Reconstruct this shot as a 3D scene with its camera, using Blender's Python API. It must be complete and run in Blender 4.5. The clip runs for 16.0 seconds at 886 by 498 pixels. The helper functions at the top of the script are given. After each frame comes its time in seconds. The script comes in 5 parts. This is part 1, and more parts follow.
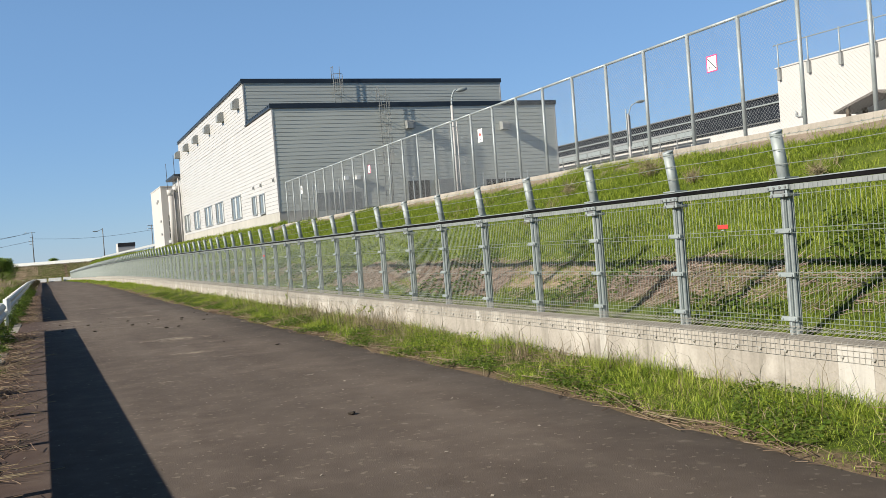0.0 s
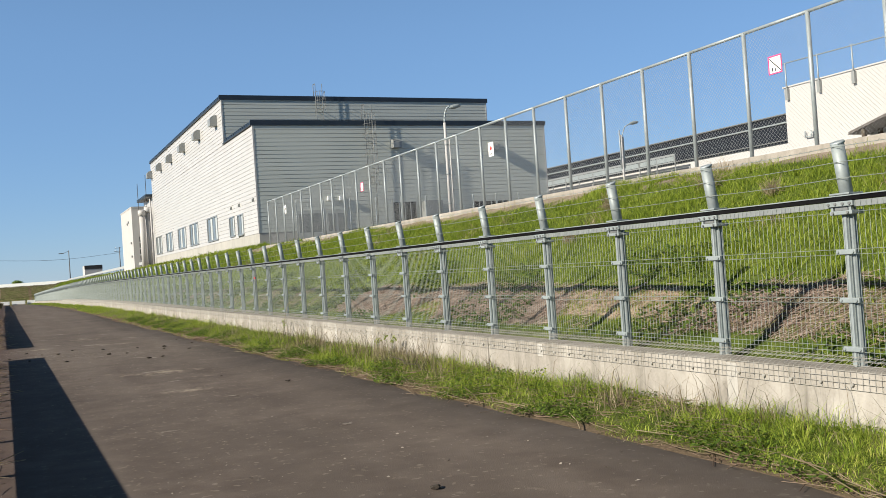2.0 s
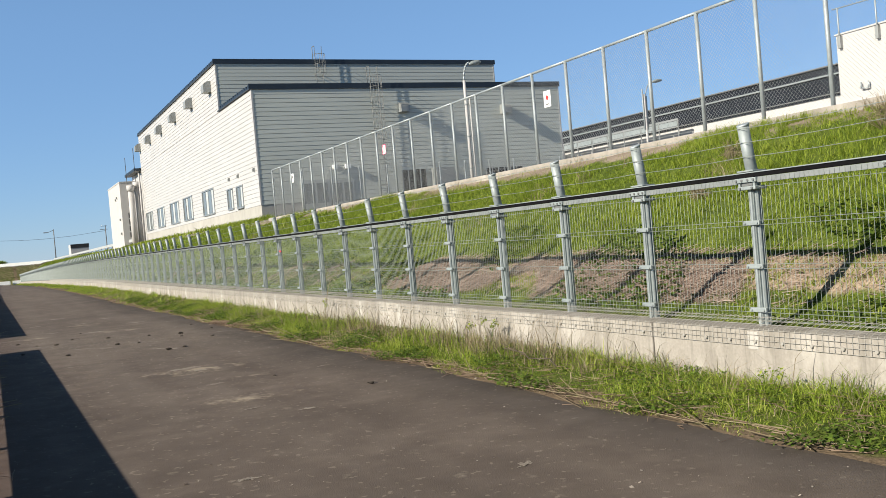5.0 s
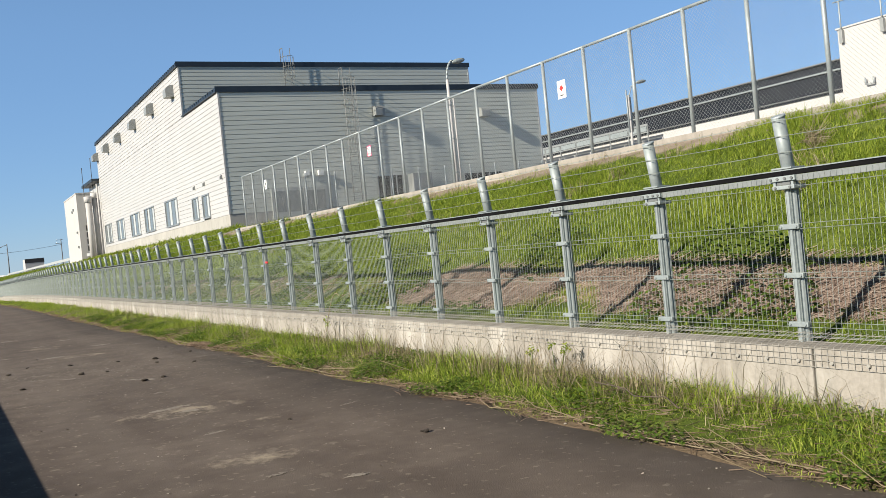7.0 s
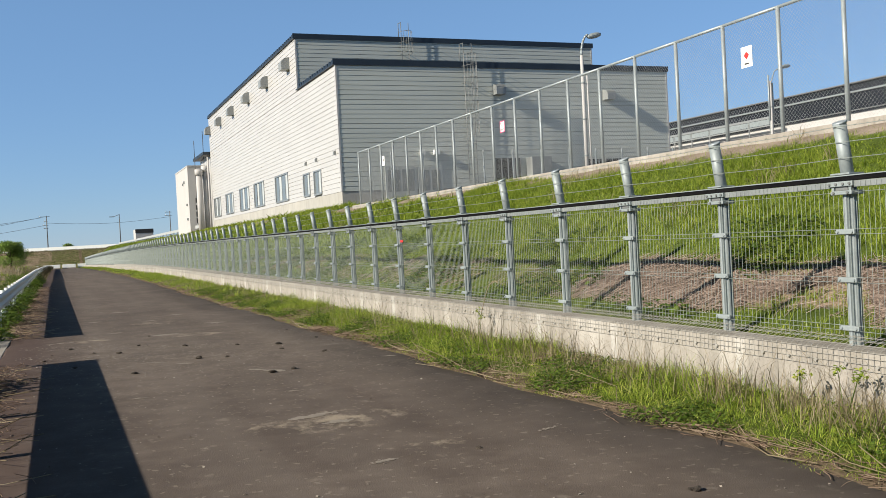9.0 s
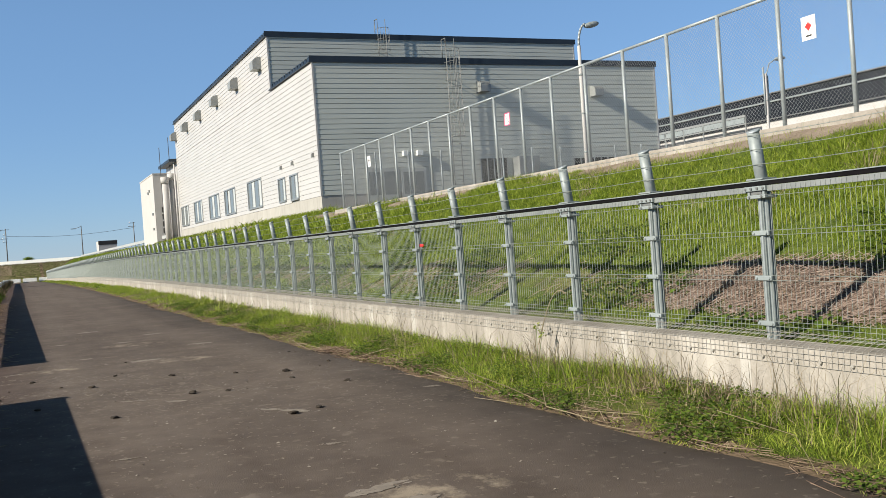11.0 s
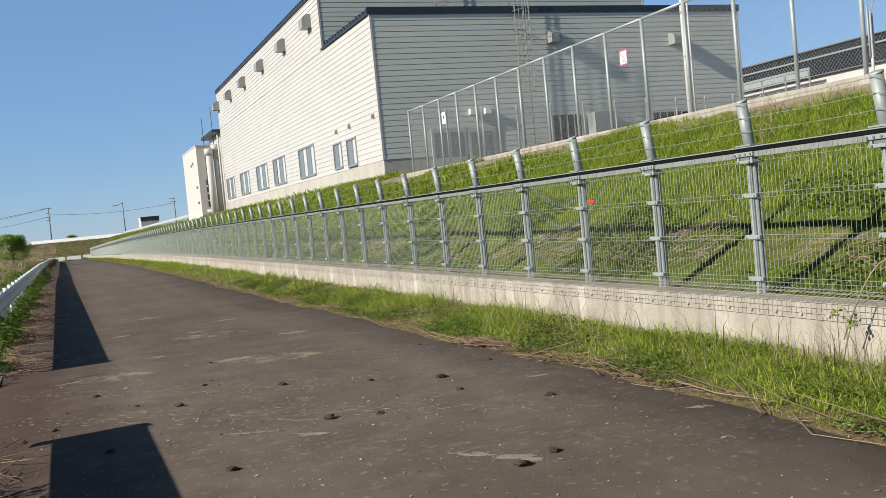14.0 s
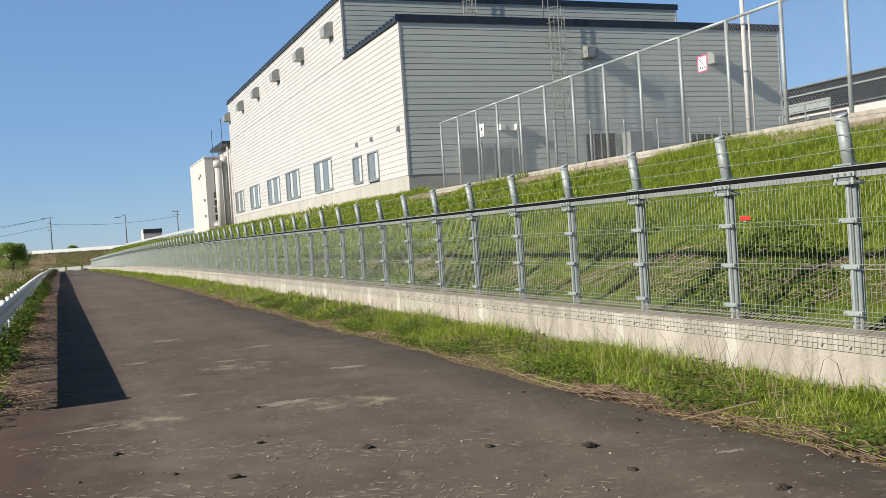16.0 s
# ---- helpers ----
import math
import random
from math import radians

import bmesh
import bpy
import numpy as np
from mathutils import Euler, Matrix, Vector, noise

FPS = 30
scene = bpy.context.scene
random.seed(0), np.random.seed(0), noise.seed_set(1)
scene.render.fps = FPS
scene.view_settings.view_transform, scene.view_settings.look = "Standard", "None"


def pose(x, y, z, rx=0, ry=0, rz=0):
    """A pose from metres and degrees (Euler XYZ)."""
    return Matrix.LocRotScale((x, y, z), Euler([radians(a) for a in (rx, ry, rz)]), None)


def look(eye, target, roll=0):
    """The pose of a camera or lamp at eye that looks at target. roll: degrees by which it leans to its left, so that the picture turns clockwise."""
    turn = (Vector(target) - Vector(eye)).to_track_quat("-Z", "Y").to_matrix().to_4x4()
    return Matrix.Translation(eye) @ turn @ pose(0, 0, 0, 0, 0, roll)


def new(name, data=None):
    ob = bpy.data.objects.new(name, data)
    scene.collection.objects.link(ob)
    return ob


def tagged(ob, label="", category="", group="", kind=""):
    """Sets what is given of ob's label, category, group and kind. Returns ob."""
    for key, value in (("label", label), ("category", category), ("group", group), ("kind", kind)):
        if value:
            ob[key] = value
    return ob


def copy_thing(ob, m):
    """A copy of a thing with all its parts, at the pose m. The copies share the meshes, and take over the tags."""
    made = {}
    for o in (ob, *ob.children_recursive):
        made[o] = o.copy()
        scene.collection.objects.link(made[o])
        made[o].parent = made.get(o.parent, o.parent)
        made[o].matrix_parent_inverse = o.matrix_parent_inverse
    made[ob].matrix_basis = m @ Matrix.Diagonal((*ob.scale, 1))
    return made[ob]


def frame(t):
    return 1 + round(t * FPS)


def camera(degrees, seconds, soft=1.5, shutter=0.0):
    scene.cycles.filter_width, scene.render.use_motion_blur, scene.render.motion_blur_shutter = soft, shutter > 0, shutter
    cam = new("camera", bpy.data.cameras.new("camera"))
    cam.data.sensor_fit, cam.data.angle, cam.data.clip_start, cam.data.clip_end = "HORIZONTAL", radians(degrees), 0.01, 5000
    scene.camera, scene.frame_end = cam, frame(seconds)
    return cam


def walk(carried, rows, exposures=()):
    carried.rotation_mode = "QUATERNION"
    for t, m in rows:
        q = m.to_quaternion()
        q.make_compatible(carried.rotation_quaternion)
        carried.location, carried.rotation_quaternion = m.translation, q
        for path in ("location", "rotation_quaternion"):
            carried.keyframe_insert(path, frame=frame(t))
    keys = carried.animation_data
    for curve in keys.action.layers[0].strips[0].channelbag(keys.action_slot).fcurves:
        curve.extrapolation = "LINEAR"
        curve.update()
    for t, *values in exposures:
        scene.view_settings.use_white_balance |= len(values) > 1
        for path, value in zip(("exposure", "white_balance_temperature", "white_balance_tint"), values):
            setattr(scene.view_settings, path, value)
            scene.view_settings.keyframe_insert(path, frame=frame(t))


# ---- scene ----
cam = camera(51.2, 16.0, soft=0.75)
PATH = [
    (0, (0.075, -0.371, 1.575), (1.649, 3.306, 1.533), -4.37),
    (0.5, (0.070, 0.233, 1.582), (1.714, 3.880, 1.610), -4.52),
    (1, (0.076, 0.852, 1.578), (1.786, 4.467, 1.661), -3.78),
    (1.5, (0.015, 1.470, 1.558), (1.744, 5.077, 1.636), -3.95),
    (2, (0.014, 2.099, 1.557), (1.714, 5.719, 1.615), -3.95),
    (2.5, (-0.038, 2.712, 1.574), (1.653, 6.336, 1.614), -4.00),
    (3, (-0.002, 3.307, 1.587), (1.676, 6.938, 1.598), -4.62),
    (3.5, (-0.019, 3.903, 1.566), (1.652, 7.537, 1.562), -4.81),
    (4, (0.002, 4.520, 1.562), (1.682, 8.150, 1.514), -5.87),
    (4.2, (-0.039, 4.751, 1.567), (1.596, 8.401, 1.525), -4.95),
    (6.3, (0.047, 7.383, 1.548), (1.966, 10.891, 1.435), -5.88),
    (6.5, (0.069, 7.638, 1.554), (1.959, 11.162, 1.457), -6.14),
    (7, (0.156, 8.251, 1.585), (2.052, 11.772, 1.547), -5.69),
    (7.5, (0.098, 8.840, 1.562), (1.751, 12.482, 1.604), -4.31),
    (8, (0.167, 9.494, 1.559), (1.677, 13.197, 1.604), -3.63),
    (8.5, (0.162, 10.139, 1.559), (1.650, 13.852, 1.569), -2.97),
    (9, (0.229, 10.769, 1.566), (1.751, 14.468, 1.505), -3.05),
    (9.2, (0.217, 10.975, 1.563), (1.734, 14.675, 1.484), -3.07),
    (11.3, (0.267, 13.707, 1.569), (1.934, 17.343, 1.554), -4.29),
    (11.5, (0.253, 13.963, 1.561), (1.916, 17.600, 1.576), -4.46),
    (12, (0.298, 14.597, 1.563), (1.903, 18.261, 1.585), -3.92),
    (12.5, (0.212, 15.218, 1.542), (1.782, 18.897, 1.525), -3.82),
    (13, (0.216, 15.824, 1.546), (1.746, 19.519, 1.482), -3.88),
    (13.5, (0.136, 16.430, 1.552), (1.626, 20.140, 1.426), -4.80),
    (14, (0.153, 17.044, 1.556), (1.653, 20.748, 1.391), -5.53),
    (14.5, (0.094, 17.658, 1.568), (1.621, 21.351, 1.390), -5.67),
    (15, (0.095, 18.279, 1.536), (1.641, 21.964, 1.359), -5.10),
    (15.5, (0.048, 18.923, 1.550), (1.543, 22.631, 1.416), -4.48),
    (16, (0.020, 19.539, 1.547), (1.528, 23.243, 1.475), -3.83),
]
walk(cam, [(t, look(eye, target, roll)) for t, eye, target, roll in PATH], exposures=[(0, 0.71), (0.5, 0.76), (1.0, 0.60), (2.0, 0.68), (3.0, 0.62), (4.0, 0.69), (6.5, 0.79), (7.5, 0.65), (8.0, 0.62), (8.5, 0.54), (9.2, 0.66), (11.5, 0.66), (12.5, 0.62), (13.5, 0.65), (14.5, 0.62), (15.5, 0.79), (16, 0.66)])

# ---- sky and sun ----
SUN_EL, SUN_X, SUN_Y = 26.6, -1.0, -0.13
world = bpy.data.worlds.new("sky")
scene.world = world
world.use_nodes = True
wn = world.node_tree
sky = wn.nodes.new("ShaderNodeTexSky")
sky.sky_type = "NISHITA"
sky.sun_disc = False
sky.sun_elevation = radians(SUN_EL)
sky.sun_rotation = math.atan2(SUN_X, SUN_Y)
sky.air_density, sky.dust_density, sky.ozone_density = 0.92, 0.0, 2.2
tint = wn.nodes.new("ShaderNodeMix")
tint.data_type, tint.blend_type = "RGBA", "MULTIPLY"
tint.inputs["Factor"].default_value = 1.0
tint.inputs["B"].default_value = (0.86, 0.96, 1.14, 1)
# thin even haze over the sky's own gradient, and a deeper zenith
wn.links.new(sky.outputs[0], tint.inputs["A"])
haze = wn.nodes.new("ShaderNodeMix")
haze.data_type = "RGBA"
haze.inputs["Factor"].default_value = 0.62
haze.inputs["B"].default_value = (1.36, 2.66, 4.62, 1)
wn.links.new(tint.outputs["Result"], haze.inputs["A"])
up = wn.nodes.new("ShaderNodeSeparateXYZ")
wn.links.new(wn.nodes.new("ShaderNodeTexCoord").outputs["Generated"], up.inputs[0])
deep = wn.nodes.new("ShaderNodeMapRange")
deep.interpolation_type = "SMOOTHSTEP"
for key, value in (("From Min", 0.22), ("From Max", 0.70), ("To Min", 1.0), ("To Max", 0.13)):
    deep.inputs[key].default_value = value
wn.links.new(up.outputs["Z"], deep.inputs["Value"])
zenith = wn.nodes.new("ShaderNodeVectorMath")
zenith.operation = "SCALE"
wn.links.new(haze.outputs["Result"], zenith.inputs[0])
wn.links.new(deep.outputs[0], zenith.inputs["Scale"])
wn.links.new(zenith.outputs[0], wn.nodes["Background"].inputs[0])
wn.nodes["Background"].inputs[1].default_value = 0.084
sun_data = bpy.data.lights.new("sun", "SUN")
sun_data.energy, sun_data.angle, sun_data.color = 5.0, radians(0.53), (1.0, 0.92, 0.775)
sun = new("sun", sun_data)
sun.matrix_world = look((0, 0, 0), (-SUN_X, -SUN_Y, -math.hypot(SUN_X, SUN_Y) * math.tan(radians(SUN_EL))))


# ---- materials ----
def nodes_of(name):
    m = bpy.data.materials.new(name)
    m.use_nodes = True
    return m, m.node_tree, m.node_tree.nodes["Principled BSDF"]


def ramp(nt, fac, stops):
    r = nt.nodes.new("ShaderNodeValToRGB")
    e = r.color_ramp.elements
    while len(e) < len(stops):
        e.new(0.5)
    for q, (p, c) in zip(e, stops):
        q.position, q.color = p, (*c, 1)
    nt.links.new(fac, r.inputs[0])
    return r.outputs[0]


def noise_of(nt, vec, scale, detail=4.0, rough=0.55, stretch=None):
    if stretch:
        mp = nt.nodes.new("ShaderNodeMapping")
        mp.inputs["Scale"].default_value = stretch
        nt.links.new(vec, mp.inputs["Vector"])
        vec = mp.outputs[0]
    n = nt.nodes.new("ShaderNodeTexNoise")
    n.inputs["Scale"].default_value, n.inputs["Detail"].default_value, n.inputs["Roughness"].default_value = scale, detail, rough
    nt.links.new(vec, n.inputs["Vector"])
    return n.outputs["Fac"]


def mix(nt, fac, a, b, mode="MIX"):
    m = nt.nodes.new("ShaderNodeMix")
    m.data_type, m.blend_type = "RGBA", mode
    for v, sock in ((fac, m.inputs["Factor"]), (a, m.inputs["A"]), (b, m.inputs["B"])):
        if isinstance(v, bpy.types.NodeSocket):
            nt.links.new(v, sock)
        elif isinstance(v, tuple):
            sock.default_value = (*v, 1)
        else:
            m.inputs[0].default_value = v
    return m.outputs["Result"]


def calc(nt, op, a, b=0.0, clamp=False):
    n = nt.nodes.new("ShaderNodeMath")
    n.operation, n.use_clamp = op, clamp
    for k, v in enumerate((a, b)):
        if isinstance(v, bpy.types.NodeSocket):
            nt.links.new(v, n.inputs[k])
        else:
            n.inputs[k].default_value = v
    return n.outputs[0]


def bump(nt, bsdf, height, strength, dist):
    b = nt.nodes.new("ShaderNodeBump")
    b.inputs["Strength"].default_value, b.inputs["Distance"].default_value = strength, dist
    nt.links.new(height, b.inputs["Height"])
    nt.links.new(b.outputs[0], bsdf.inputs["Normal"])


def place(nt):
    return nt.nodes.new("ShaderNodeNewGeometry").outputs["Position"]


def plain(name, c1, c2, rough=0.6, metal=0.0, coarse=1.5, fine=30.0, relief=0.15, depth=0.004, stretch=None):
    """A surface with stains at one scale and grain at another."""
    m, nt, b = nodes_of(name)
    p = place(nt)
    big, small = noise_of(nt, p, coarse, 5, 0.6, stretch), noise_of(nt, p, fine, 4)
    f = calc(nt, "ADD", calc(nt, "MULTIPLY", big, 0.7), calc(nt, "MULTIPLY", small, 0.3))
    nt.links.new(ramp(nt, f, [(0.32, c1), (0.68, c2)]), b.inputs["Base Color"])
    nt.links.new(calc(nt, "ADD", calc(nt, "MULTIPLY", small, 0.2), rough - 0.1, True), b.inputs["Roughness"])
    b.inputs["Metallic"].default_value = metal
    bump(nt, b, small, relief, depth)
    return m


def leaf_material(name, stops, patch, rough=0.55):
    """Blades and leaves: one hue an island, with patches over the ground."""
    m, nt, b = nodes_of(name)
    g = nt.nodes.new("ShaderNodeNewGeometry")
    n = calc(nt, "ADD", calc(nt, "MULTIPLY", noise_of(nt, g.outputs["Position"], 0.9, 3), 0.55), calc(nt, "MULTIPLY", noise_of(nt, g.outputs["Position"], 6.0, 2), 0.45))
    f = calc(nt, "ADD", calc(nt, "MULTIPLY", g.outputs["Random Per Island"], 0.6), calc(nt, "MULTIPLY", calc(nt, "SUBTRACT", n, 0.3), patch), True)
    nt.links.new(ramp(nt, f, stops), b.inputs["Base Color"])
    b.inputs["Roughness"].default_value = rough
    b.inputs["Specular IOR Level"].default_value = 0.25
    t = nt.nodes.new("ShaderNodeBsdfTranslucent")
    nt.links.new(ramp(nt, f, stops), t.inputs["Color"])
    ms = nt.nodes.new("ShaderNodeMixShader")
    ms.inputs[0].default_value = 0.3
    nt.links.new(b.outputs[0], ms.inputs[1])
    nt.links.new(t.outputs[0], ms.inputs[2])
    nt.links.new(ms.outputs[0], nt.nodes["Material Output"].inputs["Surface"])
    return m


def asphalt_material():
    m, nt, b = nodes_of("asphalt")
    p = place(nt)
    sep = nt.nodes.new("ShaderNodeSeparateXYZ")
    nt.links.new(p, sep.inputs[0])
    big, mid, grain = noise_of(nt, p, 0.35, 5, 0.6), noise_of(nt, p, 2.2, 5, 0.65), noise_of(nt, p, 90, 3)
    f = calc(nt, "ADD", calc(nt, "MULTIPLY", big, 0.55), calc(nt, "MULTIPLY", mid, 0.45))
    c = ramp(nt, f, [(0.3, (0.062, 0.046, 0.037)), (0.5, (0.112, 0.086, 0.070)), (0.7, (0.185, 0.148, 0.123))])
    c = mix(nt, calc(nt, "MULTIPLY", grain, 0.5), c, mix(nt, 0.5, c, (0.02, 0.018, 0.016)))
    # long worn tracks of wheels
    worn = noise_of(nt, p, 1.6, 3, 0.5, (1.0, 0.05, 1.0))
    c = mix(nt, ramp(nt, worn, [(0.35, (0, 0, 0)), (0.7, (0.4, 0.4, 0.4))]), c, (0.155, 0.128, 0.108))
    # pale dried mud: flecks all over, smeared tyre marks where mud is carried across
    flecks = noise_of(nt, p, 3.4, 3, 0.6, (1.3, 1.0, 1.0))
    flecks = ramp(nt, flecks, [(0.64, (0, 0, 0)), (0.72, (1, 1, 1))])
    specks = noise_of(nt, p, 14, 2, 0.5)
    specks = ramp(nt, specks, [(0.645, (0, 0, 0)), (0.69, (1, 1, 1))])
    band = None
    for y0, half in ((24.4, 0.5), (25.9, 0.4), (27.4, 0.4), (29.4, 0.5)):
        d = calc(nt, "ABSOLUTE", calc(nt, "SUBTRACT", calc(nt, "ADD", sep.outputs["Y"], calc(nt, "MULTIPLY", sep.outputs["X"], 0.68)), y0))
        one = calc(nt, "MULTIPLY", calc(nt, "SUBTRACT", 1.0, calc(nt, "DIVIDE", d, half), True), 1.6, True)
        band = one if band is None else calc(nt, "MAXIMUM", band, one)
    turn = nt.nodes.new("ShaderNodeMapping")
    turn.inputs["Rotation"].default_value = (0, 0, radians(38))
    turn.inputs["Scale"].default_value = (1.0, 1.8, 1.0)
    nt.links.new(p, turn.inputs["Vector"])
    strokes = noise_of(nt, turn.outputs[0], 7.5, 2, 0.5)
    tread = calc(nt, "MULTIPLY", ramp(nt, strokes, [(0.58, (0, 0, 0)), (0.65, (1, 1, 1))]), band)
    dust = calc(nt, "SUBTRACT", 1.0, calc(nt, "DIVIDE", calc(nt, "ABSOLUTE", calc(nt, "SUBTRACT", sep.outputs["Y"], 26.0)), 7.0), True)
    pale = calc(nt, "ADD", calc(nt, "MULTIPLY", flecks, 0.35), calc(nt, "MULTIPLY", specks, 0.45))
    pale = calc(nt, "ADD", pale, calc(nt, "MULTIPLY", tread, 0.3), True)
    pale = calc(nt, "ADD", pale, calc(nt, "MULTIPLY", calc(nt, "MULTIPLY", dust, mid), 0.22), True)
    c = mix(nt, pale, c, (0.27, 0.23, 0.185))
    # soft patches of tan dust
    streaky = noise_of(nt, p, 3.6, 7, 0.72, (1.0, 0.8, 1.0))
    for x0, y0, rx, ry in ((2.25, 18.62, 0.8, 0.6), (2.62, 17.2, 0.35, 0.25), (2.15, 15.5, 0.45, 0.35), (2.3, 28.0, 0.8, 0.5), (0.5, 28.3, 0.7, 0.4), (2.0, 31.5, 0.7, 0.5)):
        dx = calc(nt, "DIVIDE", calc(nt, "SUBTRACT", sep.outputs["X"], x0), rx)
        dy = calc(nt, "DIVIDE", calc(nt, "SUBTRACT", sep.outputs["Y"], y0), ry)
        near = calc(nt, "SUBTRACT", 1.0, calc(nt, "ADD", calc(nt, "MULTIPLY", dx, dx), calc(nt, "MULTIPLY", dy, dy)), True)
        spot = ramp(nt, calc(nt, "ADD", streaky, calc(nt, "MULTIPLY", near, 0.16)), [(0.60, (0, 0, 0)), (0.76, (0.75, 0.75, 0.75))])
        c = mix(nt, calc(nt, "MULTIPLY", spot, calc(nt, "MULTIPLY", near, 2.5, True)), c, (0.37, 0.31, 0.235))
    # a rusty wash along the open edge, its colour also darkened for the weeds' shade
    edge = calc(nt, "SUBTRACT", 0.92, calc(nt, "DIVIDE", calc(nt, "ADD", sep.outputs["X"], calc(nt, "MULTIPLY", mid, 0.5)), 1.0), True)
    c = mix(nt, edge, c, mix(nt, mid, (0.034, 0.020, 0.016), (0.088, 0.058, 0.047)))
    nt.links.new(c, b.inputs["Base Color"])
    b.inputs["Roughness"].default_value = 0.85
    b.inputs["Specular IOR Level"].default_value = 0.3
    bump(nt, b, calc(nt, "ADD", grain, calc(nt, "MULTIPLY", mid, 0.6)), 0.5, 0.006)
    return m


def ground_material():
    m, nt, b = nodes_of("grassy_soil")
    p = place(nt)
    sep = nt.nodes.new("ShaderNodeSeparateXYZ")
    nt.links.new(p, sep.inputs[0])
    big, mid, fine = noise_of(nt, p, 0.25, 4), noise_of(nt, p, 1.7, 5), noise_of(nt, p, 25, 4)
    f = calc(nt, "ADD", calc(nt, "MULTIPLY", mid, 0.5), calc(nt, "MULTIPLY", fine, 0.5))
    green = ramp(nt, f, [(0.3, (0.03, 0.045, 0.010)), (0.5, (0.075, 0.105, 0.018)), (0.7, (0.16, 0.185, 0.04))])
    straw = ramp(nt, f, [(0.3, (0.12, 0.085, 0.058)), (0.5, (0.29, 0.22, 0.16)), (0.7, (0.48, 0.385, 0.29))])
    soil = ramp(nt, f, [(0.3, (0.14, 0.11, 0.085)), (0.7, (0.35, 0.29, 0.235))])
    # dead mown grass low on the bank, bare soil under the kerb at its top
    low = calc(nt, "SUBTRACT", 1.0, calc(nt, "DIVIDE", calc(nt, "ABSOLUTE", calc(nt, "SUBTRACT", sep.outputs["X"], 7.05)), 0.62), True)
    low = ramp(nt, calc(nt, "ADD", low, calc(nt, "MULTIPLY", calc(nt, "SUBTRACT", noise_of(nt, p, 0.8, 4), 0.5), 1.6)), [(0.42, (0, 0, 0)), (0.6, (1, 1, 1))])
    low = calc(nt, "MULTIPLY", low, calc(nt, "SUBTRACT", 1.0, calc(nt, "DIVIDE", calc(nt, "SUBTRACT", sep.outputs["Y"], 20.0), 6.0, True), True))
    low = calc(nt, "MULTIPLY", low, calc(nt, "DIVIDE", calc(nt, "SUBTRACT", sep.outputs["Y"], 6.5), 4.5, True))
    top = calc(nt, "SUBTRACT", 1.0, calc(nt, "DIVIDE", calc(nt, "ABSOLUTE", calc(nt, "SUBTRACT", sep.outputs["X"], 12.0)), 1.1), True)
    top = ramp(nt, calc(nt, "ADD", top, calc(nt, "MULTIPLY", calc(nt, "SUBTRACT", mid, 0.5), 1.2)), [(0.32, (0, 0, 0)), (0.55, (1, 1, 1))])
    field = calc(nt, "MULTIPLY", calc(nt, "LESS_THAN", sep.outputs["X"], -2.2), ramp(nt, big, [(0.35, (0, 0, 0)), (0.6, (0.9, 0.9, 0.9))]))
    far = calc(nt, "MULTIPLY", calc(nt, "GREATER_THAN", sep.outputs["Y"], 246.0), ramp(nt, mid, [(0.35, (0.1, 0.1, 0.1)), (0.6, (0.4, 0.4, 0.4))]))
    yard = calc(nt, "GREATER_THAN", sep.outputs["X"], 12.55)
    c = mix(nt, low, green, straw)
    c = mix(nt, top, c, soil)
    # brown thatch in the verge, thickest along the lane
    strip = calc(nt, "SUBTRACT", 1.0, calc(nt, "DIVIDE", calc(nt, "ABSOLUTE", calc(nt, "SUBTRACT", sep.outputs["X"], 4.35)), 0.45), True)
    strip = ramp(nt, calc(nt, "ADD", strip, calc(nt, "MULTIPLY", calc(nt, "SUBTRACT", mid, 0.5), 1.6)), [(0.1, (0, 0, 0)), (0.4, (1, 1, 1))])
    c = mix(nt, calc(nt, "MULTIPLY", strip, calc(nt, "LESS_THAN", sep.outputs["X"], 5.7)), c, mix(nt, fine, (0.05, 0.038, 0.024), (0.23, 0.17, 0.115)))
    c = mix(nt, calc(nt, "MAXIMUM", field, far), c, straw)
    c = mix(nt, yard, c, ramp(nt, f, [(0.3, (0.13, 0.125, 0.115)), (0.7, (0.22, 0.21, 0.195))]))
    nt.links.new(c, b.inputs["Base Color"])
    b.inputs["Roughness"].default_value = 0.95
    b.inputs["Specular IOR Level"].default_value = 0.1
    bump(nt, b, f, 0.8, 0.04)
    return m


